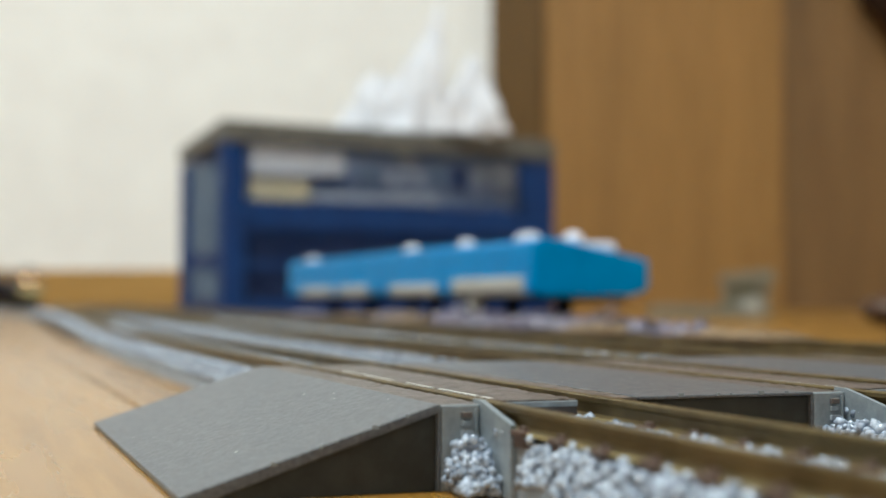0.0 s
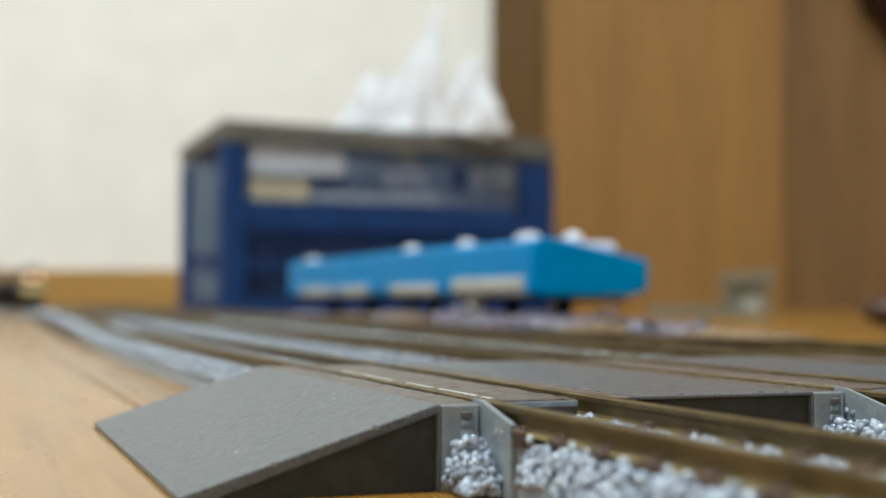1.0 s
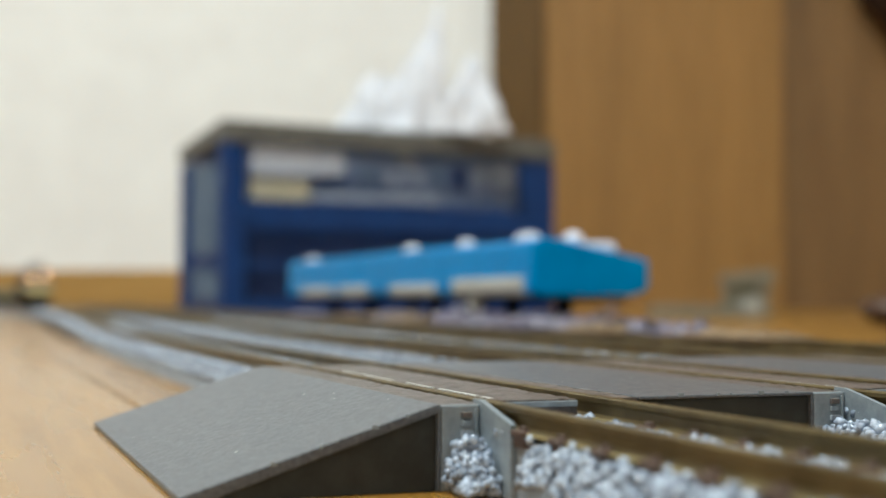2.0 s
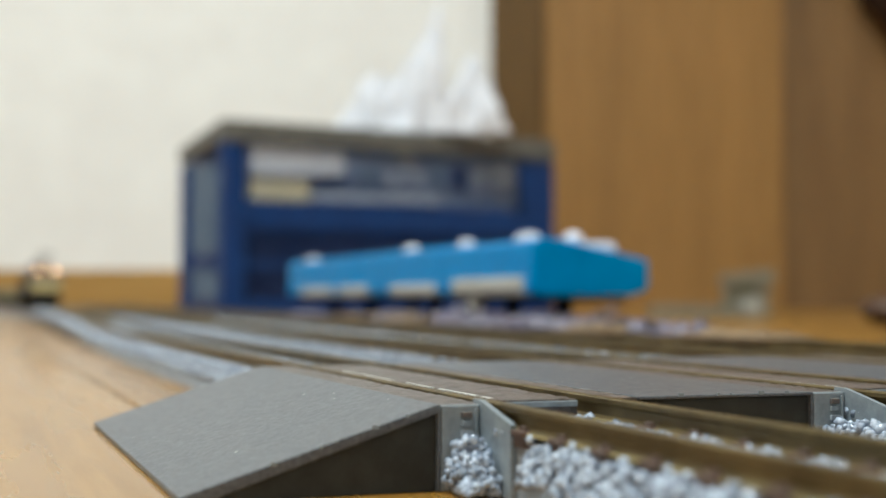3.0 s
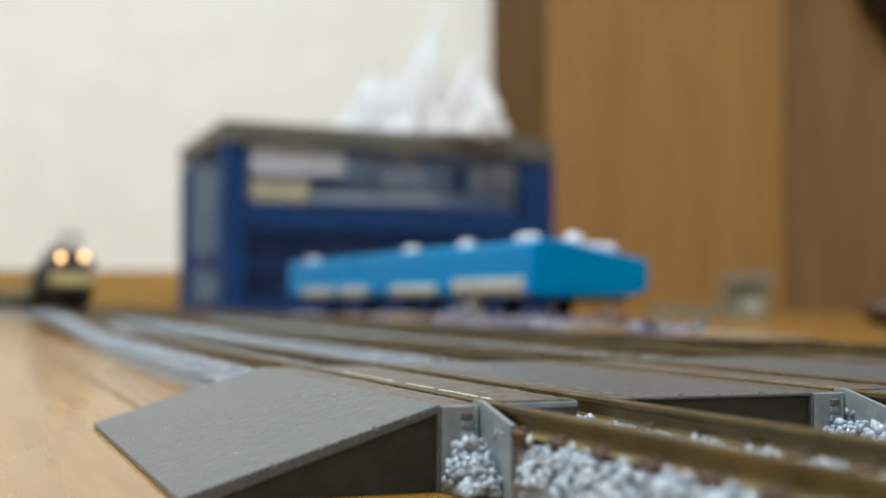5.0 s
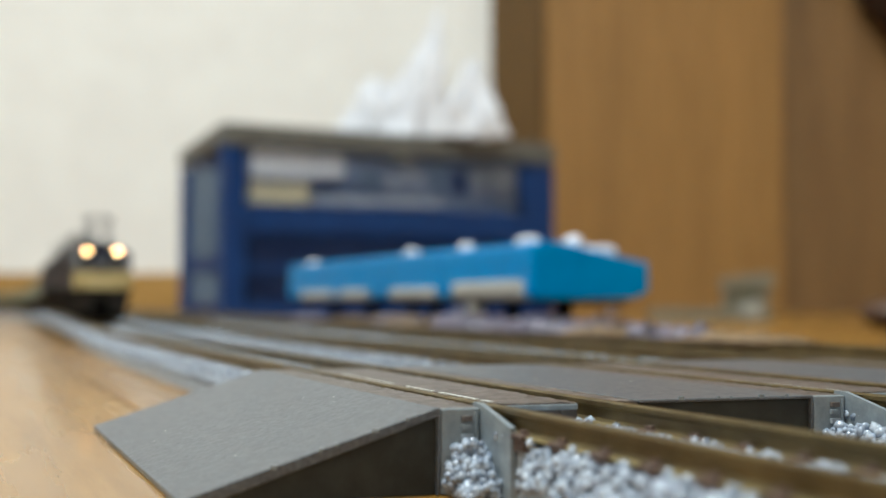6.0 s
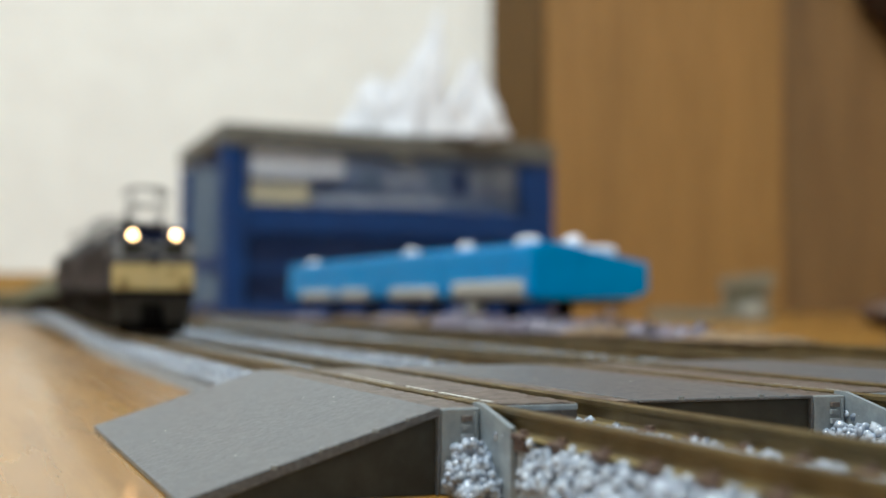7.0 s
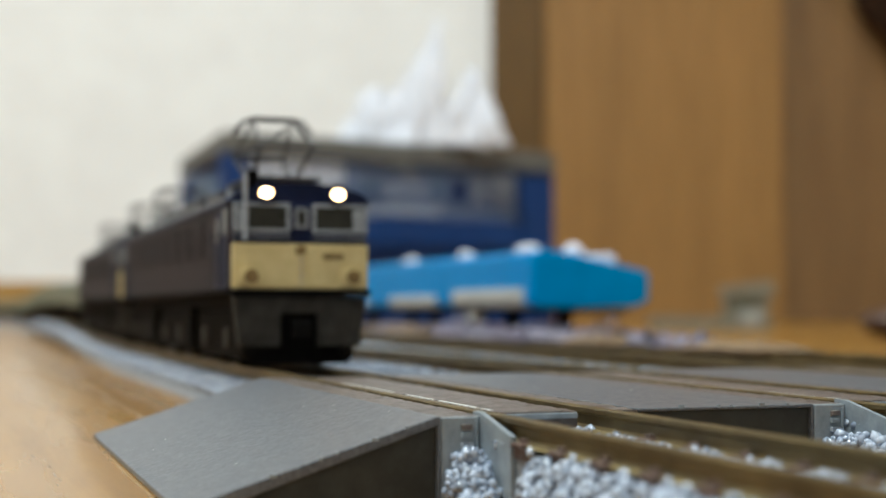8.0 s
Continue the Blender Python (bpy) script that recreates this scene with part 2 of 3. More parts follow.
def stones(rng, count, s0, s1, place, size):
    """Loose angular stones, joined into one mesh."""
    g = (1 + 5 ** 0.5) / 2
    base = np.array([(-1, g, 0), (1, g, 0), (-1, -g, 0), (1, -g, 0), (0, -1, g), (0, 1, g), (0, -1, -g), (0, 1, -g), (g, 0, -1), (g, 0, 1),
                     (-g, 0, -1), (-g, 0, 1)]) / 1.9
    tri = np.array([(0, 11, 5), (0, 5, 1), (0, 1, 7), (0, 7, 10), (0, 10, 11), (1, 5, 9), (5, 11, 4), (11, 10, 2), (10, 7, 6), (7, 1, 8),
                    (3, 9, 4), (3, 4, 2), (3, 2, 6), (3, 6, 8), (3, 8, 9), (4, 9, 5), (2, 4, 11), (6, 2, 10), (8, 6, 7), (9, 8, 1)])
    vs, fs = [], []
    for i in range(count):
        p, s, z = place(rng, s0, s1)
        r = size * rng.uniform(0.6, 1.3)
        turn = Euler((rng.uniform(0, 6), rng.uniform(0, 6), rng.uniform(0, 6))).to_matrix()
        pts = (base * np.array([[rng.uniform(0.62, 1.25)] for _ in range(12)]) * r * (1.15, 0.95, 0.8)) @ np.array(turn).T
        vs.append(pts + (p, s, z))
        fs.append(tri + 12 * i)
    return np.concatenate(vs) * MM, np.concatenate(fs)


def bed_height(q):
    """Ballast surface over the floor at q mm from the track's middle."""
    q = abs(q)
    return 4.75 if q < 3.6 else 4.65 if q < 6.4 else max(0.9, 4.65 - (q - 6.4) * 1.8)


BEND, BEND_AT = 1.05, 330          # beyond this stretch the tracks lead slightly to the other side
CURVE_AT, CURVE_R = 1240, 280     # where the nearest track swings away, and its radius
CURVE_END = CURVE_AT + CURVE_R * math.pi / 2


def ease(x):
    x = min(1.0, max(0.0, x))
    return x * x * (3 - 2 * x)


def lift(s, k):
    """The nearest track lies a little high on the uneven floor halfway along."""
    return 2.9 * (ease((s - 330) / 300) - ease((s - 760) / 240)) if k == 0 else 0.0


def centre(s, k):
    """Middle of a track at s mm along it, against its near stretch: across, along, heading."""
    if s <= BEND_AT:
        return 0.0, s, 0.0
    a = -math.radians(BEND)
    run = min(s, CURVE_AT) if k == 0 else s
    x, y = -math.sin(a) * (run - BEND_AT), BEND_AT + math.cos(a) * (run - BEND_AT)
    if k == 0 and s > CURVE_AT:
        g = (min(s, CURVE_END) - CURVE_AT) / CURVE_R
        x += CURVE_R * (math.cos(a + g) - math.cos(a))
        y += CURVE_R * (math.sin(a + g) - math.sin(a))
        a += g
        rest = max(0.0, s - CURVE_END)
        x, y = x - math.sin(a) * rest, y + math.cos(a) * rest
    return x, y, a


def spot(q, s, z, k):
    """A point q mm beside the middle, z mm over the floor."""
    x, y, a = centre(s, k)
    return Vector((x + q * math.cos(a), y + q * math.sin(a), z + lift(s, k)))


def sweep(bm, outline, s0, s1, k):
    """A closed outline carried along a track from s0 to s1."""
    stops = {s0, s1} | {s for s in [BEND_AT - 10, BEND_AT + 10] if s0 < s < s1}
    if k == 0:
        stops |= {s for s in range(320, 1001, 20) if s0 < s < s1}
        stops |= {CURVE_AT + (CURVE_END - CURVE_AT) * i / 32 for i in range(33)} if s1 > CURVE_END else set()
    rings = [[bm.verts.new(spot(q, s, z, k)) for q, z in outline] for s in sorted(stops)]
    n = len(outline)
    bm.faces.new(rings[0]), bm.faces.new(rings[-1][::-1])
    for a, b in zip(rings, rings[1:]):
        for i in range(n):
            bm.faces.new((a[i], b[i], b[(i + 1) % n], a[(i + 1) % n]))
    bmesh.ops.recalc_face_normals(bm, faces=bm.faces[:])
    return bm


def build_track(k):
    mid = FIRST + k * PITCH
    t = thing("railway_track", on_line(mid, 0), "straight model railway track with brown rails on pale grey ballast" if k else "model railway track on pale ballast, curving away at its far end", "track", "parallel model tracks")
    end = ENDS[1] if k else 2600
    gate = 95.1 + k * 2.6             # near end of the crossing on this track

    def pieces(outline, cut=None):
        if cut:
            return sweep(sweep(bmesh.new(), outline, ENDS[0], cut[0], k), outline, cut[1], end, k)
        return sweep(bmesh.new(), outline, ENDS[0], end, k)
    part("roadbed", pieces([(-5.5, 0), (5.5, 0), (5.5, 4.3), (-5.5, 4.3)]), BED, t, "pale grey moulded ballast bed")
    for q in (-1, 1):
        slope = [(q * 7.5, 0), (q * 7.5, 0.7), (q * 6.2, 3.6), (q * 5.52, 3.7), (q * 5.52, 0)]
        part("shoulder", pieces(slope, (gate - 10.5, gate + 0.3) if q < 0 and k < 3 else None), BED, t)
    for c in (-4.85, 4.85):
        rail = part("rail", pieces(rail_outline(c)), RAILS, t, "brown toned metal rail")
        part("rail_foot", pieces([(c - 1.0, 4.72), (c + 1.0, 4.72), (c + 0.95, 4.93), (c - 0.95, 4.93)]), BRASS, rail, "dull brass rail foot")
    me = mesh("sleeper", box_bm(-6.0, 6.0, -0.95, 0.95, 3.8, 4.7, bevel=0.15), SLEEPER)
    chair = bmesh.new()
    for c in (-4.85, 4.85):
        for e in (-0.95, 0.95):
            cuboid(chair, c + e - 0.42, c + e + 0.42, -1.0, 1.0, 4.6, 5.02, bevel=0.12)
            cuboid(chair, c + e * 0.75 - 0.2, c + e * 0.75 + 0.2, -0.45, 0.45, 4.95, 5.3, bevel=0.08)
    chair = mesh("rail_chair", chair, SLEEPER)
    rest = bmesh.new()
    n = int((end - ENDS[0]) / 6.3)
    near = 72 if k < 2 else 0
    for i in range(n):
        s = ENDS[0] + 3 + i * 6.3
        if k < 3 and gate - 6.5 < s < gate + 62:
            continue
        if i < near:
            x, y, a = centre(s, k)
            for name, data in (("sleeper", me), ("rail_chair", chair)):
                ob = new(name, data)
                ob.parent, ob.location, ob.rotation_euler = t, (x * MM, y * MM, lift(s, k) * MM), (0, 0, a)
        else:
            x, y, a = centre(s, k)
            r = cuboid(rest, -6.4, 6.4, -0.95, 0.95, 3.8 + lift(s, k), 4.7 + lift(s, k), verts_only=True)
            bmesh.ops.transform(rest, matrix=Matrix.Translation((x, y, 0)) @ Matrix.Rotation(a, 4, "Z"), verts=r)
    tagged(part("far_sleeper", rest, SLEEPER, t), kind="stuff")

    rng = random.Random(40 + k)

    def place(r, s0, s1):
        while True:
            q, s = r.uniform(-7.6, 7.6), r.uniform(s0, s1)
            if abs(abs(q) - 4.85) > 0.95 and (abs(q) > 6.3 or (s + 57) % 6.3 > 1.5 and (s + 57) % 6.3 < 4.8):
                if q < -5.9 and -10.5 < s - gate < 0.5:
                    continue
                low = 0.45 if abs(q) > 5.9 and s < gate else 0.0
                x, y, a = centre(s, k)
                return x + q, y, bed_height(q) - low + lift(s, k) + r.uniform(-0.25, 0.1)

    def shoulder(r, s0, s1):
        q, s = r.choice((-1, 1)) * r.uniform(6.0, 7.6), r.uniform(s0, s1)
        x, y, a = centre(s, k)
        return x + q, y, bed_height(q) + lift(s, k) + r.uniform(-0.3, 0.1)

    def heap(r, s0, s1):
        q, u = r.uniform(-8.9, -6.3), r.uniform(-4.7 if k == 0 else -9.5, -0.3)
        top = 4.1 * (1 - 0.22 * (q + 7.3) ** 2) * min(1, (u + (5.6 if k == 0 else 11)) / 3.2)
        return q, gate + u, r.uniform(0.35, max(0.5, top))
    if k < 3:
        v, f = stones(rng, (27000, 13500, 6000)[k], (45, 60, 80)[k], (440, 380, 330)[k], place, 0.38)
        v2, f2 = stones(rng, 420 if k == 0 else 800, 0, 1, heap, 0.4)
        v, f = np.concatenate((v, v2)), np.concatenate((f, f2 + len(v)))
        v3, f3 = stones(rng, (5200, 5200, 2600)[k], (440, 380, 330)[k], (900, 860, 620)[k], shoulder, 0.62)
        v, f = np.concatenate((v, v3)), np.concatenate((f, f3 + len(v)))
        me = bpy.data.meshes.new("ballast")
        me.from_pydata(v.tolist(), [], f.tolist())
        me.materials.append(STONE)
        me.polygons.foreach_set("use_smooth", [True] * len(me.polygons))
        ob = new("ballast", me)
        ob.parent = t
        tagged(ob, "loose pale grey ballast stones", kind="stuff")
    return t


def rough_slab(x0, x1, y0, y1, z0, z1, seed):
    """A cast slab with a pitted top and ragged edges."""
    bm = cuboid(bmesh.new(), x0, x1, y0, y1, z0, z1)
    bmesh.ops.subdivide_edges(bm, edges=[e for e in bm.edges if abs(e.verts[0].co.y - e.verts[1].co.y) > 1], cuts=110, use_grid_fill=True)
    bmesh.ops.subdivide_edges(bm, edges=[e for e in bm.edges if abs(e.verts[0].co.x - e.verts[1].co.x) > 1], cuts=9, use_grid_fill=True)
    for v in bm.verts:
        if v.co.z > z1 - 0.01:
            n = noise.noise((v.co.x * 1.3 + seed, v.co.y * 0.9, seed))
            e = noise.noise((v.co.x * 0.3, v.co.y * 1.7, seed + 5))
            v.co.z += 0.09 * n + 0.04 * e
            if min(abs(v.co.x - x0), abs(v.co.x - x1)) < 0.01:
                v.co.x += 0.22 * e
                v.co.z -= 0.08 * abs(e)
            if min(abs(v.co.y - y0), abs(v.co.y - y1)) < 0.01:
                v.co.y += 0.3 * noise.noise((v.co.x * 1.8, 3, seed))
    return bm


def build_crossing(m, flat=False):
    """Ramp, end plates and deck of a level crossing; x across from the ramp's top edge, y along from its near end."""
    label = "grey plastic level crossing between two tracks with a brown deck" if flat else "grey plastic level crossing ramp with a brown deck"
    c = thing("level_crossing", m, label, "level crossing", "level crossings")
    L = 61
    bm = bmesh.new()
    if flat:
        prism(bm, [(-16.1, 6.08), (-16.1, 6.35), (0, 6.35), (0, 0.02), (-0.24, 0.02), (-0.24, 6.08)], 0, L)
    else:
        prism(bm, [(-18.9, 0.02), (-18.9, 0.5), (-0.3, 6.35), (0, 6.35), (0, 0.02), (-0.24, 0.02), (-0.24, 5.72), (-17.3, 0.02)], 0, L)
    bmesh.ops.bevel(bm, geom=[e for e in bm.edges], offset=0.1, segments=2, profile=0.6, affect="EDGES")
    part("infill_panel" if flat else "ramp", bm, GREY, c, "level grey plastic road panel" if flat else "sloping grey plastic road surface, hollow underneath")
    cavity = [(-15.4, 0.03), (-0.26, 0.03), (-0.26, 6.03), (-15.4, 6.03)] if flat else [(-17.1, 0.03), (-0.26, 0.03), (-0.26, 5.66)]
    # a dark block fills the open hollow, its shade put in as colour
    part("ramp_core", prism(bmesh.new(), cavity, 0.45, L - 2), HOLLOW_SHADE, c, "dark filling that stands for the shade in the hollow under the road surface")
    part("end_wall", prism(bmesh.new(), cavity, L - 1.6, L - 0.4), GREY, c)
    for x, w in ((-12.6, 0.5), (-9.1, 0.3), (-7.9, 0.22), (-5.2, 0.5), (-2.7, 0.3)):
        z = 6.35 if flat else 0.5 + (x + 18.9) * 0.3145
        part("burr", box_bm(x, x + w, -0.06, 0.12, z - 0.1, z + 0.06 + w * 0.3, bevel=0.03), PLATE, c, "pale moulding burr on the ramp edge")
    part("end_plate", box_bm(0.05, 3.05, 0.0, 0.6, 0.02, 6.3, bevel=0.12), PLATE, c, "pale grey end plate")
    for z, w, mat in ((4.0, 0.9, BED), (4.75, 0.7, PLATE), (5.35, 0.8, DECK)):
        part("moulded_tab", box_bm(1.55, 1.55 + w, -0.35, -0.02, z, z + 0.42, bevel=0.06), mat, c, "small moulded tab on the end plate")
    part("moulded_rib", box_bm(2.62, 2.8, -0.25, -0.02, 3.4, 6.0, bevel=0.05), PLATE, c)
    bm = bmesh.new()
    prism(bm, [(-5.9, 0.1), (-5.9, 5.3), (0.1, 6.6), (1.5, 6.6), (1.5, 0.1)], 3.08, 3.5, axis="x")
    part("guard_plate", bm, PLATE, c, "pale grey guard plate beside the rail")
    part("outer_deck", rough_slab(0.02, 3.5, 0.65, L, 4.75, 6.3, 11), DECK, c, "brown roughened deck strip")
    part("inner_deck", rough_slab(5.7, 12.2, 2.7, L, 4.75, 6.3, 12), DECK, c, "brown roughened deck panel")
    for a, b, w in ((8, 17, 0.3), (18.5, 26, 0.22), (5, 7, 0.35), (30, 48, 0.2)):
        part("scuff", box_bm(5.75, 5.75 + w, a, b, 6.25, 6.36), SCRATCH, c, "pale scuffed edge of the deck")
    part("deck_end", box_bm(5.8, 12.1, 2.4, 2.66, 5.75, 6.2, bevel=0.08), PLATE, c)
    part("far_deck", rough_slab(14.6, 17.4, 2.7, L, 4.75, 6.3, 13), DECK, c)
    return c


# ---------------------------------------------------------------- storage crate with tissues
def build_crate():
    c = thing("storage_crate", pose(-0.183, 1.150, 0, 0, 0, 30), "blue plastic lattice crate with a grey lid, full of things", "crate")
    W, D, H = 335, 112, 148
    part("floor_panel", box_bm(4, W - 4, 4, D - 4, 2, 6), BLUE_P, c)
    for x, y, w in ((0, 0, 21), (W - 38, 0, 38), (0, D - 16, 14), (W - 16, D - 16, 16)):
        part("corner_post", box_bm(x, x + w, y, y + 16, 0, H - 2 if y == 0 else H - 15, bevel=3), BLUE_P, c)
    # long and short sides: bands with slatted openings between them
    for y in (1, D - 7):
        top = H if y == 1 else H - 13
        for z0, z1 in ((0, 12), (40, 45), (72, 97), (top - 4, top - 1)):
            part("side_band", box_bm(21.5, W - 38.5, y, y + 6, z0, z1, bevel=1), BLUE_P, c)
        part("lattice_bar", box_bm(21.5, W - 38.5, *((y - 0.6, y + 0.6) if y == 1 else (y + 5, y + 6)), 118.2, 119.3), BLUE_P, c)
        for i in range(43):
            x = 24.5 + i * 6.3
            for z0, z1 in ((12.2, 39.8), (45.2, 71.8), (97.2, top - 4.2)):
                part("slat", box_bm(x, x + 1.4, *((y - 0.6, y + 0.6) if y == 1 else (y + 5, y + 6)), z0, z1), BLUE_P, c)
    for x in (1, W - 7):
        for z0, z1 in ((0, 12), (40, 52), (H - 16, H - 13)):
            part("side_band", box_bm(x, x + 6, 16.5, D - 16.5, z0, z1, bevel=1), BLUE_P, c)
        for i in range(5):
            y = 22 + i * 15.4
            for z0, z1 in ((12.2, 39.8), (52.2, H - 16.2)):
                part("slat", box_bm(*((x - 0.6, x + 0.5) if x == 1 else (x + 5, x + 6)), y, y + 1.2, z0, z1), BLUE_P, c)
    # the lid falls off a little towards the back
    bm = prism(bmesh.new(), [(-1, H), (-1, H + 16), (4, H + 17), (D + 2, H + 1), (D + 2, H - 12), (D - 2, H - 12)], 0, W, axis="x")
    bmesh.ops.bevel(bm, geom=bm.edges[:], offset=1.6, segments=2, profile=0.6, affect="EDGES")
    lid = part("lid", bm, LID_P, c, "grey plastic lid with a rounded rim")
    part("rim", box_bm(2, W, -2.6, -1.1, H - 2, H + 5, bevel=0.6), LID_P, lid)
    part("clasp", box_bm(W * 0.47, W * 0.53, -4, -2.7, H - 6, H + 6, bevel=0.8), LID_P, lid)

    # what shows through the lattice
    def packet(x0, x1, y0, y1, z0, z1, mat, label):
        solid("packet", box_bm(x0, x1, y0, y1, z0, z1, bevel=1.5), mat, label, "packet", "packets in the crate", m=c.matrix_basis.copy())
    packet(25, 80, 2.4, 60, 97.2, 117, INNER2, "cream paper packet in the crate")
    packet(25, 82, 2.4, 60, 119.6, 145, INNER, "white paper packet in the crate")
    packet(83, 112, 2.4, 60, 121, 143, INNER, "narrow white packet in the crate")
    packet(84, 150, 2.6, 5.6, 98, 106, INNER4, "pale grey card strip in the crate")
    packet(152, 208, 2.6, 5.6, 99, 108, INNER4, "pale grey card strip in the crate")
    rng = random.Random(8)
    x = 115
    while x < 286:
        w = rng.uniform(9, 24)
        z = rng.uniform(112, 118)
        bright = 150 < x < 195 or 232 < x < 280
        packet(x, min(x + w, 295), 2.8 + rng.uniform(0, 1.5), 5.6, z, z + rng.uniform(14, 27), INNER4 if bright else rng.choice((INNER5, INNER6, INNER3)),
               "pale grey card in the crate" if bright else "dull blue card in the crate")
        x += w + rng.uniform(1, 7)
    packet(113, 296, 5.8, 80, 109.4, 143, INNER5, "dull blue-grey box in the crate")
    packet(84, 296, 5.8, 80, 97.2, 109, INNER5, "flat blue-grey box in the crate")
    packet(26, 320, 11, 96, 6.2, 70, INNER3, "dark box at the bottom of the crate")
    packet(26, 320, 11, 96, 70.4, 96.8, INNER3, "flat dark box in the middle of the crate")
    packet(2.6, 20, 22, 90, 54, 130, INNER6, "grey booklet in the crate")
    packet(2.6, 20, 22, 92, 13, 39.6, INNER6, "dull blue-grey booklet in the crate")


def crumple(R, H, lean, folds, seed, taper):
    """A tuft of thin paper: a cone with deep folds, open below."""
    bm = bmesh.new()
    n, rows = 56, 18
    ring = []
    for j in range(rows):
        h = j / (rows - 1)
        row = []
        for i in range(n):
            a = 2 * math.pi * i / n
            w = noise.noise((math.cos(a) * 1.7 + seed, math.sin(a) * 1.7, h * 2.2))
            w2 = noise.noise((math.cos(a) * 5 + seed, math.sin(a) * 5, h * 6))
            r = R * ((1 - h) ** taper + 0.03) * (1 + 0.32 * math.sin(folds * a + seed + 2.5 * h) + 0.5 * w + 0.18 * w2)
            z = H * h * (1 + 0.12 * w) + 3 * w2
            row.append(bm.verts.new((r * math.cos(a) + lean * h * h, 0.6 * r * math.sin(a), max(z, 0.3))))
        ring.append(row)
    for j in range(rows - 1):
        for i in range(n):
            bm.faces.new((ring[j][i], ring[j][(i + 1) % n], ring[j + 1][(i + 1) % n], ring[j + 1][i]))
    bm.faces.new(ring[-1])
    return bm


def build_tissues():
    t = thing("tissues", pose(-0.010, 1.262, 0.1652), "crumpled white paper tissues sticking out of the lid", "tissue")
    for x, R, H, lean, f, sd, e in ((-14, 27, 112, 22, 2, 1.3, 0.9), (-57, 23, 52, 4, 3, 4.1, 0.5), (-36, 18, 50, 2, 3, 2.2, 0.5), (33, 19, 68, 4, 3, 7.7, 0.5),
                                    (50, 19, 48, -2, 2, 9.2, 0.45)):
        bm = crumple(R, H, lean, f, sd, e)
        bmesh.ops.translate(bm, vec=(x, 0, 0), verts=bm.verts[:])
        part("tissue_sheet", bm, PAPER, t, smooth=True)


# ---------------------------------------------------------------- blue case and odds and ends
def build_blue():
    c = thing("plastic_case", on_line(151, 352), "bright sky-blue plastic case with pale feet and white clips", "case")
    bm = prism(bmesh.new(), [(0, 15.6), (0, 29.8), (2, 30.7), (9, 30.7), (36, 25), (36, 16.8), (32, 14.9), (14, 14.6), (3, 14.8)], 0, 76)
    bmesh.ops.bevel(bm, geom=bm.edges[:], offset=0.9, segments=3, profile=0.6, affect="EDGES")
    part("case_hull", bm, SKY, c)
    for a, b in ((77, 176), (177, 297)):
        bm = prism(bmesh.new(), [(0.4, 15.6), (0.4, 30.6), (2, 31.2), (10, 31.2), (35, 24.6), (35, 17.6), (31, 15.6)], a, b)
        bmesh.ops.bevel(bm, geom=bm.edges[:], offset=1.1, segments=3, profile=0.6, affect="EDGES")
        part("case_hull", bm, SKY, c)
    for a, b in ((6, 64), (82, 131), (162, 202), (215, 268)):
        part("foot", box_bm(-1.4, 5, a, b, 14.6, 20.4 if a < 10 else 19.0, bevel=2.0), PALE, c, "pale grey plastic foot")
        for x in (7, 24):
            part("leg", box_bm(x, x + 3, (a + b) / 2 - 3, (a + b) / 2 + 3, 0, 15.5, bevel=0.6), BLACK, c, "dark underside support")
    # thin black sheet put in for the shadow strip beneath the case
    part("underside", box_bm(4, 30, 2, 290, 13.2, 14.5, bevel=0.3), BLACK, c, "dark plate added as the shadow under the case")
    part("strut", prism(bmesh.new(), [(-2, 6.6), (-2, 8), (1.5, 15), (4, 15), (1, 6.6)], 46, 53), PALE, c, "pale plastic strut")
    for s, w in ((12, 16), (62, 9), (118, 14), (262, 20)):
        bm = bmesh.new()
        bmesh.ops.create_icosphere(bm, subdivisions=2, radius=1.0)
        bmesh.ops.scale(bm, vec=(2.6, w / 2, 1.7), verts=bm.verts[:])
        bmesh.ops.translate(bm, vec=(3.5, s, 31.2), verts=bm.verts[:])
        part("clip", bm, PAPER, c, "small white clip", smooth=True)
    bm = bmesh.new()
    bmesh.ops.create_icosphere(bm, subdivisions=2, radius=1.0)
    bmesh.ops.scale(bm, vec=(2.8, 4, 2.8), verts=bm.verts[:])
    bmesh.ops.translate(bm, vec=(17, 10, 30.6), verts=bm.verts[:])
    part("clip", bm, PAPER, c, "small white clip", smooth=True)
    part("clip", box_bm(20, 29, 6, 14, 25.4, 30.2, bevel=1.2), PAPER, c, "small white clip")


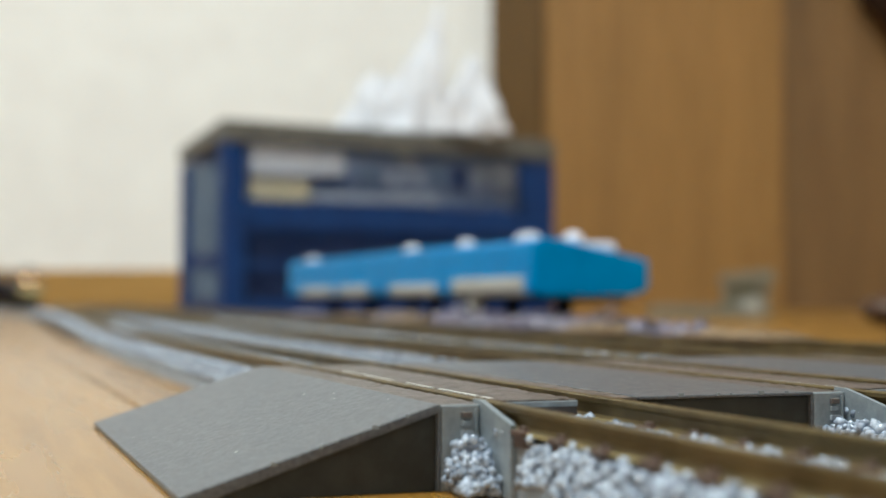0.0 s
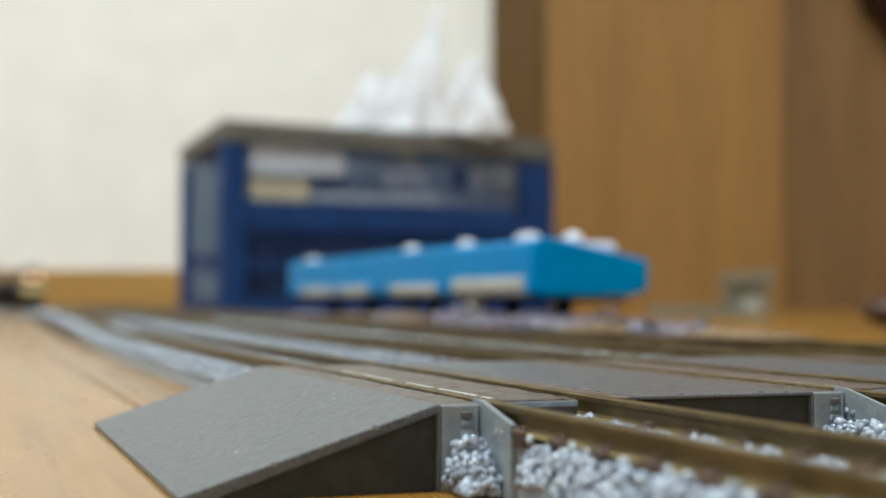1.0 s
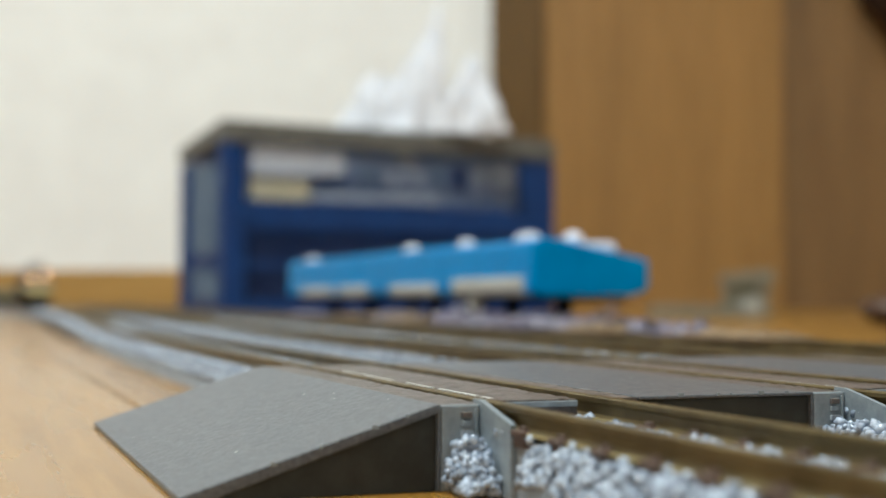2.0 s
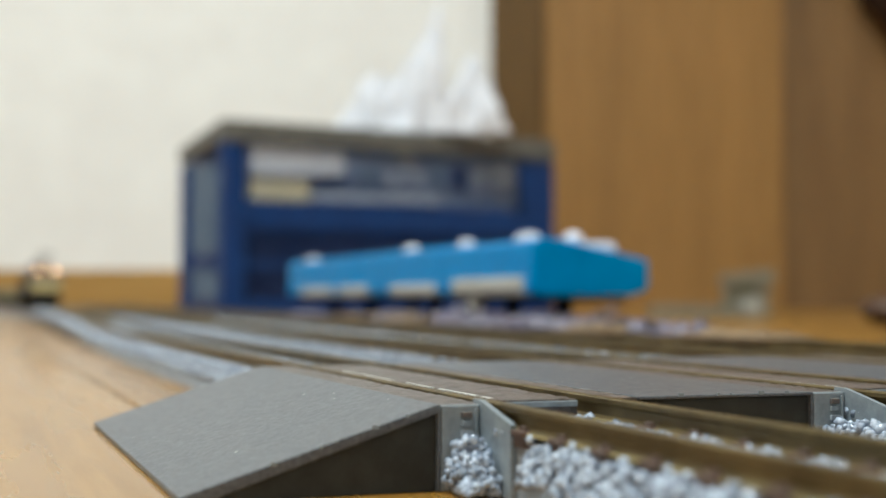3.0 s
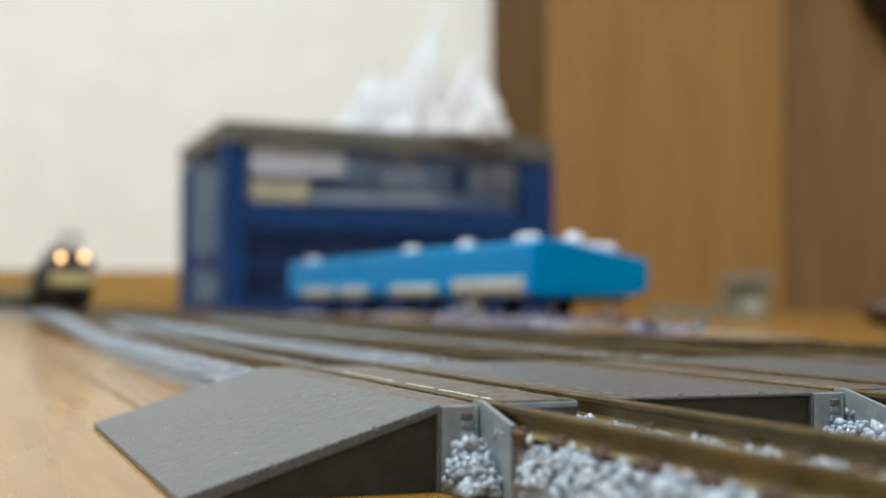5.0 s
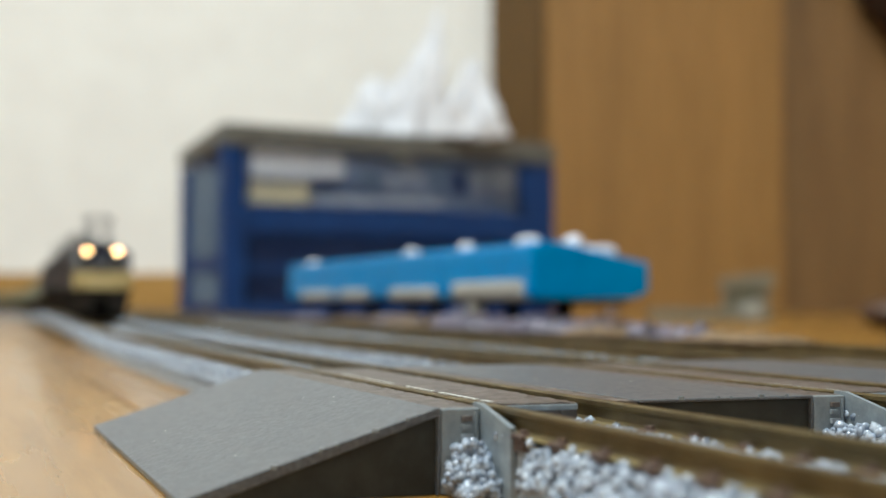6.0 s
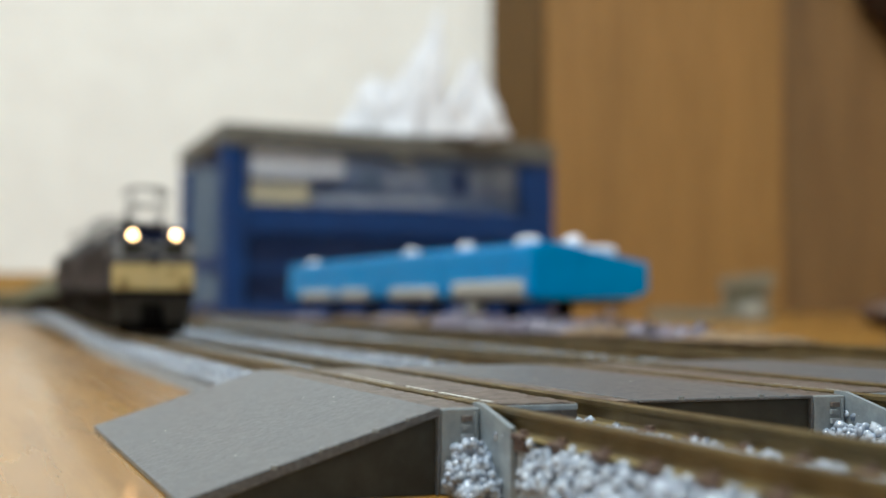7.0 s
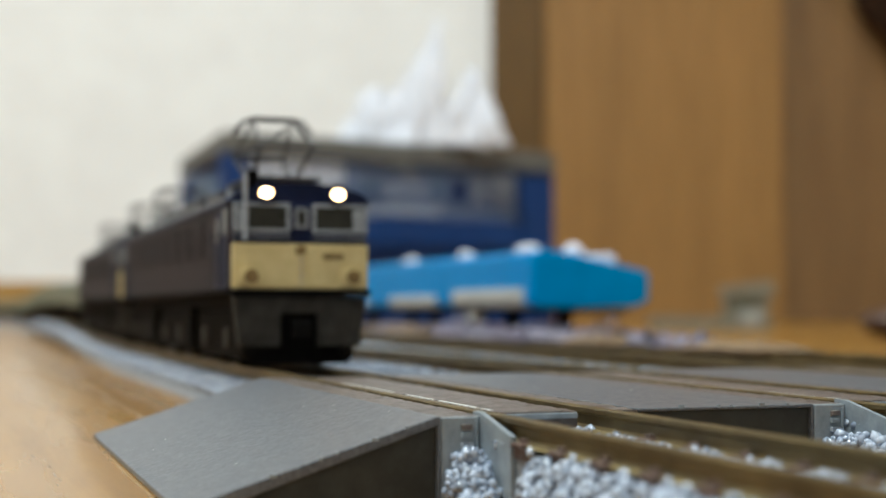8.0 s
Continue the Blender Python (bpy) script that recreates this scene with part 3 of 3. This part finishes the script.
def build_scraps():
    """Crumpled scraps of wrapping lying over the rails in front of the case."""
    rng = random.Random(21)
    rows = ((6, 215, 16, 34, 3.0, KRAFT), (9, 246, 14, 30, 4.5, LILAC), (4, 272, 17, 26, 3.2, KRAFT), (8, 296, 15, 34, 5.5, LILAC), (3, 322, 15, 26, 3.6, PLUM),
            (8, 340, 15, 34, 5.0, LILAC), (5, 368, 14, 26, 6.0, PLUM), (9, 388, 12, 14, 8.5, LILAC), (4, 400, 15, 34, 4.0, KRAFT), (8, 430, 14, 40, 4.2, PLUM),
            (8, 480, 14, 50, 3.2, KRAFT), (8, 560, 14, 40, 4.2, PLUM))
    for k, (p, s0, w, l, h, mat) in enumerate(rows):
        bm = bmesh.new()
        nx, ny = 14, 22
        grid = []
        for j in range(ny):
            row = []
            for i in range(nx):
                u, v = i / (nx - 1), j / (ny - 1)
                x, y = w * (u - 0.5), l * v
                edge = min(1, 5 * min(u, 1 - u, v, 1 - v))
                z = 6.72 + edge * 0.7 * h * max(0.0, 0.35 + 0.9 * noise.noise((u * 3 + k * 3, v * 4, 2)) + 0.5 * noise.noise((u * 8, v * 9, k)))
                row.append(bm.verts.new((x + 2.5 * noise.noise((v * 4, k, u)), y + 2.5 * noise.noise((u * 4, k + 9, v)), z)))
            grid.append(row)
        for j in range(ny - 1):
            for i in range(nx - 1):
                bm.faces.new((grid[j][i], grid[j][i + 1], grid[j + 1][i + 1], grid[j + 1][i]))
        names = {LILAC: "whitish plastic", PAPER: "white paper", KRAFT: "brown paper", PLUM: "dull purple plastic"}
        ob = solid("wrapper_scrap", bm, mat, "crumpled scrap of %s wrapping lying on the rails" % names[mat], "wrapper", "wrapping scraps",
                   m=on_line(FIRST + 3 * PITCH - 7 + p, s0), smooth=True)
        sol = ob.modifiers.new("thickness", "SOLIDIFY")
        sol.thickness = 0.0002


def build_strips():
    """Long twisted strips of clear wrapping that trail over the rails and the floor."""
    rows = ((141, 262, 150, 340, 1.3, PLUM, "purple"), (143, 300, 176, 352, 1.0, LILAC, "lilac"), (140, 330, 160, 310, 1.2, LILAC, "lilac"),
            (139, 420, 150, 330, 1.2, PLUM, "purple"), (148, 345, 190, 420, 1.0, KRAFT, "brown"), (140, 520, 146, 400, 1.2, KRAFT, "brown"))
    for k, (p0, s0, p1, s1, w, mat, tone) in enumerate(rows):
        bm = bmesh.new()
        n, ring = 60, []
        for i in range(n + 1):
            u = i / n
            x = p0 + (p1 - p0) * u + 5 * noise.noise((u * 4, k * 3, 1))
            y = s0 + (s1 - s0) * u + 6 * noise.noise((u * 5, k * 3, 7))
            z = 8.3 + 1.8 * abs(noise.noise((u * 7, k, 3))) + (3.0 * u if k == 1 else 0)
            a = 5 * noise.noise((u * 3, k, 11))
            side = Vector((math.cos(a), 0.3 * math.cos(a), 0.8 * math.sin(a))) * w
            up = Vector((0, 0, 0.15))
            c = Vector((x, y, z))
            ring.append([bm.verts.new(v) for v in (c - side - up, c + side - up, c + side + up, c - side + up)])
        for a, b in zip(ring, ring[1:]):
            for i in range(4):
                bm.faces.new((a[i], a[(i + 1) % 4], b[(i + 1) % 4], b[i]))
        bm.faces.new(ring[0][::-1]), bm.faces.new(ring[-1])
        solid("wrapping_strip", bm, mat, "twisted %s strip of wrapping trailing over the rails" % tone, "wrapping strip", "wrapping strips", m=LINE.copy(), smooth=True)


def build_fittings():
    f = thing("buffer_stop", pose(0.2145, 1.05, 0, 0, 0, 8) @ Matrix.Scale(1.6, 4), "small grey-brown plastic frame standing on the floor", "buffer stop")
    for x in (0, 17):
        part("upright", box_bm(x, x + 5, 0, 5, 0, 15, bevel=0.5), OLIVE, f)
    bm = box_bm(-1.5, 24, -1.5, 4.5, 15.1, 20, bevel=0.6)
    for v in bm.verts:
        v.co.z += max(0.0, v.co.x + 1.5) * 0.11 if v.co.z > 17 else 0.0
    part("crossbar", bm, OLIVE, f)
    part("back_panel", box_bm(5.2, 16.8, 3, 5, 2.5, 15, bevel=0.4), WAGON, f)
    part("sole", box_bm(-1, 23, -3, 14, 0, 2.4, bevel=0.4), OLIVE, f)
    part("base_rail", box_bm(-36, -1.2, -3, 8, 0, 5.5, bevel=0.5), OLIVE, f)
    part("bracket", box_bm(8, 17, -2, 2.8, 2.5, 9, bevel=0.6), PALE, f, "pale plastic bracket")
    part("brace", rod(bmesh.new(), (10, 13, 2.5), (10, 7, 13), 1.3, 8), OLIVE, f)
    bm = bmesh.new()
    bmesh.ops.create_uvsphere(bm, u_segments=24, v_segments=12, radius=16)
    bmesh.ops.scale(bm, vec=(1, 1, 0.5), verts=bm.verts[:])
    bmesh.ops.translate(bm, vec=(0, 0, 8), verts=bm.verts[:])
    solid("knob", bm, DUSK, "round dark brown knob lying on the floor", "knob", m=pose(0.228, 0.70, 0), smooth=True)


# ---------------------------------------------------------------- train (y runs back from the front, z up from the rails)
def ring_bm(x0, x1, z0, z1, w, y0, y1, bevel=0.12):
    bm = bmesh.new()
    cuboid(bm, x0, x1, y0, y1, z0, z0 + w, bevel)
    cuboid(bm, x0, x1, y0, y1, z1 - w, z1, bevel)
    cuboid(bm, x0, x0 + w, y0, y1, z0 + w, z1 - w)
    cuboid(bm, x1 - w, x1, y0, y1, z0 + w, z1 - w)
    return bm


ROOF = [(-9.3, 21.6), (-9.0, 22.4), (-7.6, 23.2), (-5, 23.9), (-2, 24.2), (2, 24.2), (5, 23.9), (7.6, 23.2), (9.0, 22.4), (9.3, 21.6)]


def build_pantograph(l, y, up):
    """Fully raised, or half folded towards the roof."""
    def h(z):
        return z if up else 25.9 + (z - 25.9) * 0.66
    reach = 9.5 if up else 12.0
    base = part("pantograph", box_bm(-5.0, 5.0, y - 8.5, y + 8.5, 25.4, 25.9, bevel=0.1), ROOFG, l, "grey metal diamond pantograph, %s" % ("raised" if up else "half folded"))
    for x in (-4.6, 4.6):
        for e in (-7.5, 7.5):
            part("insulator", rod(bmesh.new(), (x, y + e, 24.0), (x, y + e, 25.5), 0.55, 8, 0.4), SILVER, base)
    for e in (-1, 1):
        for x in (-2.9, 2.9):
            part("lower_arm", rod(bmesh.new(), (x, y + e * 1.5, 26), (x * 1.3, y + e * reach, h(30.0)), 0.24, 6), ROOFG, base)
            part("upper_arm", rod(bmesh.new(), (x * 1.3, y + e * reach, h(30.0)), (x, y + e * 0.9, h(34.3)), 0.2, 6), ROOFG, base)
        part("cross_tie", rod(bmesh.new(), (-3.77, y + e * reach, h(30.0)), (3.77, y + e * reach, h(30.0)), 0.2, 6), ROOFG, base)
        part("diagonal", rod(bmesh.new(), (-3.77, y + e * reach, h(30.0)), (2.9, y + e * 0.9, h(34.3)), 0.15, 6), ROOFG, base)
        bm = bmesh.new()
        pts = [(-5.4, 32.6), (-5.0, 33.6), (-4.2, 34.4), (-3.0, 34.8), (3.0, 34.8), (4.2, 34.4), (5.0, 33.6), (5.4, 32.6)]
        for (a, b), (c, d) in zip(pts, pts[1:]):
            rod(bm, (a, y + e * 1.3, b + h(34.8) - 34.8), (c, y + e * 1.3, d + h(34.8) - 34.8), 0.22, 6)
        part("contact_strip", bm, ROOFG, base)
    for x in (-1.5, 1.5):
        part("spring", rod(bmesh.new(), (x, y - 5, 26.2), (x, y + 5, 26.2), 0.4, 8), SILVER, base)


def build_loco(up):
    l = thing("locomotive", pose(0, 0, 0), "navy blue and cream model electric locomotive with lit headlamps", "locomotive", "model train")
    bm = prism(bmesh.new(), [(-9.3, 9.9), (9.3, 9.9), (9.3, 21.5), (-9.3, 21.5)], 1.0, 119.0)
    bmesh.ops.bevel(bm, geom=[e for e in bm.edges if abs(e.verts[0].co.y - e.verts[1].co.y) < 1 and abs(e.verts[0].co.z - e.verts[1].co.z) > 1], offset=0.8, segments=3, profile=0.5, affect="EDGES")
    part("body", bm, SIDE_BROWN, l, "dark navy-brown body shell")
    part("roof", prism(bmesh.new(), ROOF, 6, 114), ROOFG, l, "dark grey roof", smooth=False)
    for y0, y1 in ((0.5, 6), (114, 119.5)):
        part("cab_roof", prism(bmesh.new(), ROOF, y0, y1), NAVY, l)
    for front, sgn in ((0.0, 1), (120.0, -1)):
        def yy(a, b):
            return (front + sgn * a, front + sgn * b) if sgn > 0 else (front + sgn * b, front + sgn * a)
        a, b = yy(0.35, 1.0)
        part("cab_front", box_bm(-8.9, 8.9, a, b, 16.3, 21.6, bevel=0.15), NAVY, l)
        a, b = yy(0.15, 1.0)
        part("front_panel", box_bm(-9.1, 9.1, a, b, 10.3, 16.25, bevel=0.3), CREAM, l, "cream lower front panel")
        a, b = yy(-0.7, 1.2)
        part("footplate", box_bm(-9.2, 9.2, a, b, 9.4, 10.25, bevel=0.15), BLACK, l)
        for x0, x1 in ((-9.0, -1.5), (1.5, 9.0)):
            a, b = yy(0.12, 0.5)
            w = part("windscreen", ring_bm(x0, x1, 17.7, 21.5, 0.42, a, b), SILVER, l, "dark cab window in a silver frame")
            a, b = yy(0.3, 0.45)
            part("pane", box_bm(x0 + 0.45, x1 - 0.45, a, b, 18.15, 21.05), GLASS, w)
            a, b = yy(0.14, 0.46)
            xm = x0 + 2.0 if x0 < 0 else x1 - 2.0
            part("pillar", box_bm(min(xm, x0 + 0.6 if x0 < 0 else x1 - 0.6), max(xm, x0 + 0.6 if x0 < 0 else x1 - 0.6), a, b, 18.2, 20.8), SILVER, w)
            a, b = yy(0.1, 0.4)
            part("trim_strip", box_bm(x0, x1, a, b, 17.0, 17.16), SILVER, l, "thin silver trim strip")
        a, b = yy(0.2, 0.5)
        part("front_door", box_bm(-1.25, 1.25, a, b, 16.35, 21.3, bevel=0.15), NAVY, l)
        a, b = yy(0.05, 0.35)
        part("door_window", ring_bm(-0.85, 0.85, 18.3, 20.9, 0.28, a, b), SILVER, l)
        a, b = yy(0.15, 0.35)
        part("door_pane", box_bm(-0.6, 0.6, a, b, 18.5, 20.7), GLASS, l)
        for x in (-4.8, 4.8):
            a, b = yy(-0.45, 1.6)
            h = part("headlamp", rod(bmesh.new(), (x, a, 22.75), (x, b, 22.75), 1.35, 24), NAVY, l, "round headlamp")
            if sgn > 0:
                bm = bmesh.new()
                bmesh.ops.create_uvsphere(bm, u_segments=20, v_segments=10, radius=0.82)
                bmesh.ops.scale(bm, vec=(1.0, 0.35, 0.78), verts=bm.verts[:])
                bmesh.ops.translate(bm, vec=(x, -0.45, 22.75), verts=bm.verts[:])
                part("lens", bm, LAMP, h, "glowing warm lamp lens", smooth=True)
        for x in (-6.7, 6.9):
            a, b = yy(-0.55, 0.4)
            t = part("tail_lamp", rod(bmesh.new(), (x, a, 11.9), (x, b, 11.9), 1.3, 18), CREAM, l, "round tail lamp in a cream housing")
            a, b = yy(-0.75, -0.4)
            part("lens", rod(bmesh.new(), (x, a, 11.9), (x, b, 11.9), 0.95, 16), RUST, t, "dull red-brown lens")
            a, b = yy(-0.3, 0.2)
            part("step", box_bm(x - 1.7, x - 1.2, a, b, 10.6, 13.0), CREAM, l)
        a, b = yy(-0.15, 0.3)
        part("emblem", box_bm(-0.75, 0.55, a, b, 14.9, 16.0, bevel=0.1), RUST, l)
        for i in range(5):
            part("plate_bar", box_bm(2.9 + i * 0.58, 3.3 + i * 0.58, a, b, 14.3, 15.0), RUST, l, "dull brass bar")
        a, b = yy(-0.15, 0.22)
        part("seam", box_bm(-0.07, 0.07, front + sgn * 0.1 - 0.06, front + sgn * 0.1 + 0.06, 10.6, 14.8), PALE, l)
        # skirt with the coupler opening
        a, b = yy(0.6, 1.8)
        bm = prism(bmesh.new(), [(-8.9, 9.35), (-8.0, 2.9), (-2.6, 2.9), (-2.6, 7.2), (2.4, 7.2), (2.4, 2.9), (8.0, 2.9), (8.9, 9.35)], a, b)
        part("skirt", bm, SKIRT, l, "grey lower skirt")
        a, b = yy(1.9, 3.0)
        part("coupler_box", box_bm(-3.0, 2.8, a, b, 2.7, 7.6), BLACK, l)
        a, b = yy(-1.0, 2.0)
        part("coupler", box_bm(-1.3, 1.3, a, b, 3.9, 6.2, bevel=0.35), BLACK, l)
        a, b = yy(0.0, 1.2)
        part("ladder_step", box_bm(-8.3, -6.6, a, b, 3.4, 3.8), SKIRT, l)
        part("ladder_step", box_bm(6.6, 8.3, a, b, 3.4, 3.8), SKIRT, l)
    part("hand_pole", rod(bmesh.new(), (-7.5, -0.35, 16.6), (-7.5, -0.1, 25.5), 0.3, 8), SILVER, l, "pale upright pole")
    # sides
    for x, s in ((-9.3, -1), (9.3, 1)):
        for y in (1.9, 111.5):
            part("cab_side", box_bm(min(x, x + s * 0.06), max(x, x + s * 0.06), y, y + 6.6, 10.4, 21.2), NAVY, l, "navy cab side")
        for y in (6.5, 110.5):
            d = part("cab_door", box_bm(min(x, x + s * 0.15), max(x, x + s * 0.15), y, y + 4.2, 10.4, 20.6, bevel=0.06), NAVY, l)
            part("pane", box_bm(min(x, x + s * 0.22), max(x, x + s * 0.22), y + 1.0, y + 3.2, 16.6, 19.8), GLASS, d)
            part("grab_rail", rod(bmesh.new(), (x + s * 0.45, y - 0.7, 10.8), (x + s * 0.45, y - 0.7, 18.0), 0.14, 6), ROOFG, l)
            part("grab_rail", rod(bmesh.new(), (x + s * 0.45, y + 4.9, 10.8), (x + s * 0.45, y + 4.9, 18.0), 0.14, 6), ROOFG, l)
        for y in (2.0, 114.2):
            part("cab_window", box_bm(min(x, x + s * 0.12), max(x, x + s * 0.12), y, y + 3.6, 17.4, 20.8, bevel=0.05), GLASS, l)
        for i in range(7):
            y = 20 + i * 12
            g = part("louvre_panel", box_bm(min(x, x + s * 0.1), max(x, x + s * 0.1), y, y + 8.5, 15.2, 20.4), SIDE_BROWN, l, "louvred side panel")
            for k in range(5):
                part("louvre", box_bm(min(x, x + s * 0.28), max(x, x + s * 0.28), y + 0.4, y + 8.1, 15.5 + k * 0.95, 15.9 + k * 0.95), SIDE_BROWN, g)
        part("gutter", box_bm(min(x - s * 0.1, x + s * 0.3), max(x - s * 0.1, x + s * 0.3), 1.5, 118.5, 21.3, 21.7), NAVY, l)
        part("sill_rail", box_bm(min(x - s * 0.1, x + s * 0.2), max(x - s * 0.1, x + s * 0.2), 1.5, 118.5, 9.8, 10.3), BLACK, l)
    part("frame", box_bm(-7.2, 7.2, 5, 115, 7.6, 9.9), BLACK, l)
    part("underframe", box_bm(-3.9, 3.9, 4, 116, 1.2, 7.5), BLACK, l)
    # black plates added for the shadow below each skirt
    for y in (3.2, 116.2):
        part("rail_guard", box_bm(-7.4, 7.4, y, y + 0.6, 0.5, 3.4, bevel=0.1), BLACK, l)
    for y in (19, 60, 101):
        b = part("bogie", box_bm(-5.8, 5.8, y - 15.5, y + 15.5, 4.2, 7.6, bevel=0.4), BLACK, l)
        for x in (-6.6, 6.6):
            part("side_frame", box_bm(x - 0.8, x + 0.8, y - 18, y + 18, 1.2, 7.4, bevel=0.4), BLACK, b)
        for e in (-8.6, 8.6):
            bm = rod(bmesh.new(), (-4.2, 0, 0), (4.2, 0, 0), 0.8, 10)
            for x in (-4.85, 4.85):
                rod(bm, (x - 0.7, 0, 0), (x + 0.7, 0, 0), 3.7, 20)
                rod(bm, (x - 0.9, 1.6, 0.6), (x + 0.9, 1.6, 0.6), 0.5, 8)
            w = part("wheelset", bm, BLACK, b)
            w.location = (0, (y + e) * MM, 3.7 * MM)
            for x in (-7.5, 7.5):
                part("axle_box", box_bm(x - 0.5, x + 0.5, y + e - 1.4, y + e + 1.4, 2.6, 5.2, bevel=0.3), SKIRT, b)
    for y in (40, 80):
        for x0, x1 in ((-8.4, -4), (4, 8.4)):
            part("equipment_box", box_bm(x0, x1, y - 3, y + 3, 3.0, 8.0, bevel=0.3), BLACK, l)
    build_pantograph(l, 18, up)
    build_pantograph(l, 102, False)
    for y0, y1, w in ((34, 46, 4.5), (50, 66, 5.2), (70, 84, 4.5)):
        part("roof_vent", box_bm(-w, w, y0, y1, 24.0, 26.0, bevel=0.4), ROOFG, l)
    part("horn_box", box_bm(-6.1, -4.4, 6, 9, 23.6, 26.4, bevel=0.3), BLACK, l)
    part("conduit", rod(bmesh.new(), (6.0, 8, 24.2), (6.0, 112, 24.2), 0.3, 6), SKIRT, l)
    return l


def build_wagon():
    w = thing("goods_wagon", pose(0, 0, 0), "low grey-green open model goods wagon", "wagon", "model train")
    part("side", box_bm(-8.6, -7.9, 1, 79, 8, 15.5, bevel=0.15), WAGON, w)
    part("side", box_bm(7.9, 8.6, 1, 79, 8, 15.5, bevel=0.15), WAGON, w)
    part("end", box_bm(-7.85, 7.85, 1, 1.8, 8, 15.5, bevel=0.15), WAGON, w)
    part("end", box_bm(-7.85, 7.85, 78.2, 79, 8, 15.5, bevel=0.15), WAGON, w)
    part("floor_plate", box_bm(-7.85, 7.85, 1.85, 78.15, 7.6, 8.4), WAGON, w)
    for x in (-8.8, 8.6):
        for i in range(9):
            part("stanchion", box_bm(x, x + 0.2, 4 + i * 8.8, 5.2 + i * 8.8, 8.1, 15.4), WAGON, w)
    part("frame", box_bm(-4, 4, 0, 80, 5.8, 7.55), BLACK, w)
    for y in (14, 66):
        b = part("bogie", box_bm(-6.3, 6.3, y - 8.5, y + 8.5, 3.0, 5.75, bevel=0.3), BLACK, w)
        for e in (-5.5, 5.5):
            for x in (-4.85, 4.85):
                part("wheel", rod(bmesh.new(), (x - 0.7, y + e, 2.8), (x + 0.7, y + e, 2.8), 2.8, 16), BLACK, b)
    return w


build_room()
build_doorway()
build_cloth()
for k in range(4):
    build_track(k)
build_crossing(on_line(33.5, 95.1))
build_crossing(on_line(33.5 + PITCH, 97.7), True)
build_crossing(on_line(33.5 + 2 * PITCH, 100.3), True)
build_crate()
build_tissues()
build_blue()
build_scraps()
build_strips()
build_fittings()
locos = [build_loco(True), build_loco(False)]
wagons = [build_wagon()]
wagons += [copy_thing(wagons[0], pose(0, 0, 0)) for i in range(11)]

# front of the train: seconds and its way along the track
RUN = [(0.0, 1190), (0.5, 1148), (1.0, 1104), (1.5, 1055), (2.0, 997), (2.5, 935), (3.0, 873), (3.5, 813), (4.0, 750), (4.5, 684), (5.0, 612),
       (5.5, 535), (6.0, 457), (6.5, 387), (7.0, 315), (7.5, 246), (8.0, 175.5)]


def on_track(s, front, rear):
    """Pose of a vehicle whose front is s mm along the nearest track, on bogies at front and rear."""
    a, b = spot(0, s + front, RAIL, 0), spot(0, s + rear, RAIL, 0)
    d = (b - a).normalized()
    o = a - d * front
    turn = pose(0, 0, 0, math.degrees(math.asin(d.z)), 0, math.degrees(math.atan2(-d.x, d.y)))
    return on_line(FIRST + o.x, o.y, o.z) @ turn


def motions():
    train = [(locos[0], 0, 19, 101), (locos[1], 126, 19, 101)] + [(w, 253 + 84 * i, 14, 66) for i, w in enumerate(wagons)]
    for ob, gap, front, rear in train:
        walk(ob, [(t, on_track(s + gap, front, rear)) for t, s in RUN])
    # the wheels roll with the way covered
    times = [i / FPS for i in range(8 * FPS + 1)]
    way = np.interp(times, [t for t, s in RUN], [-s for t, s in RUN])
    for ob in locos:
        for w in [c for c in ob.children_recursive if c.name.startswith("wheelset")]:
            x, y, z = w.location
            walk(w, [(t, pose(x, y, z, math.degrees(g / 3.7))) for t, g in zip(times, way - way[0])])


motions()
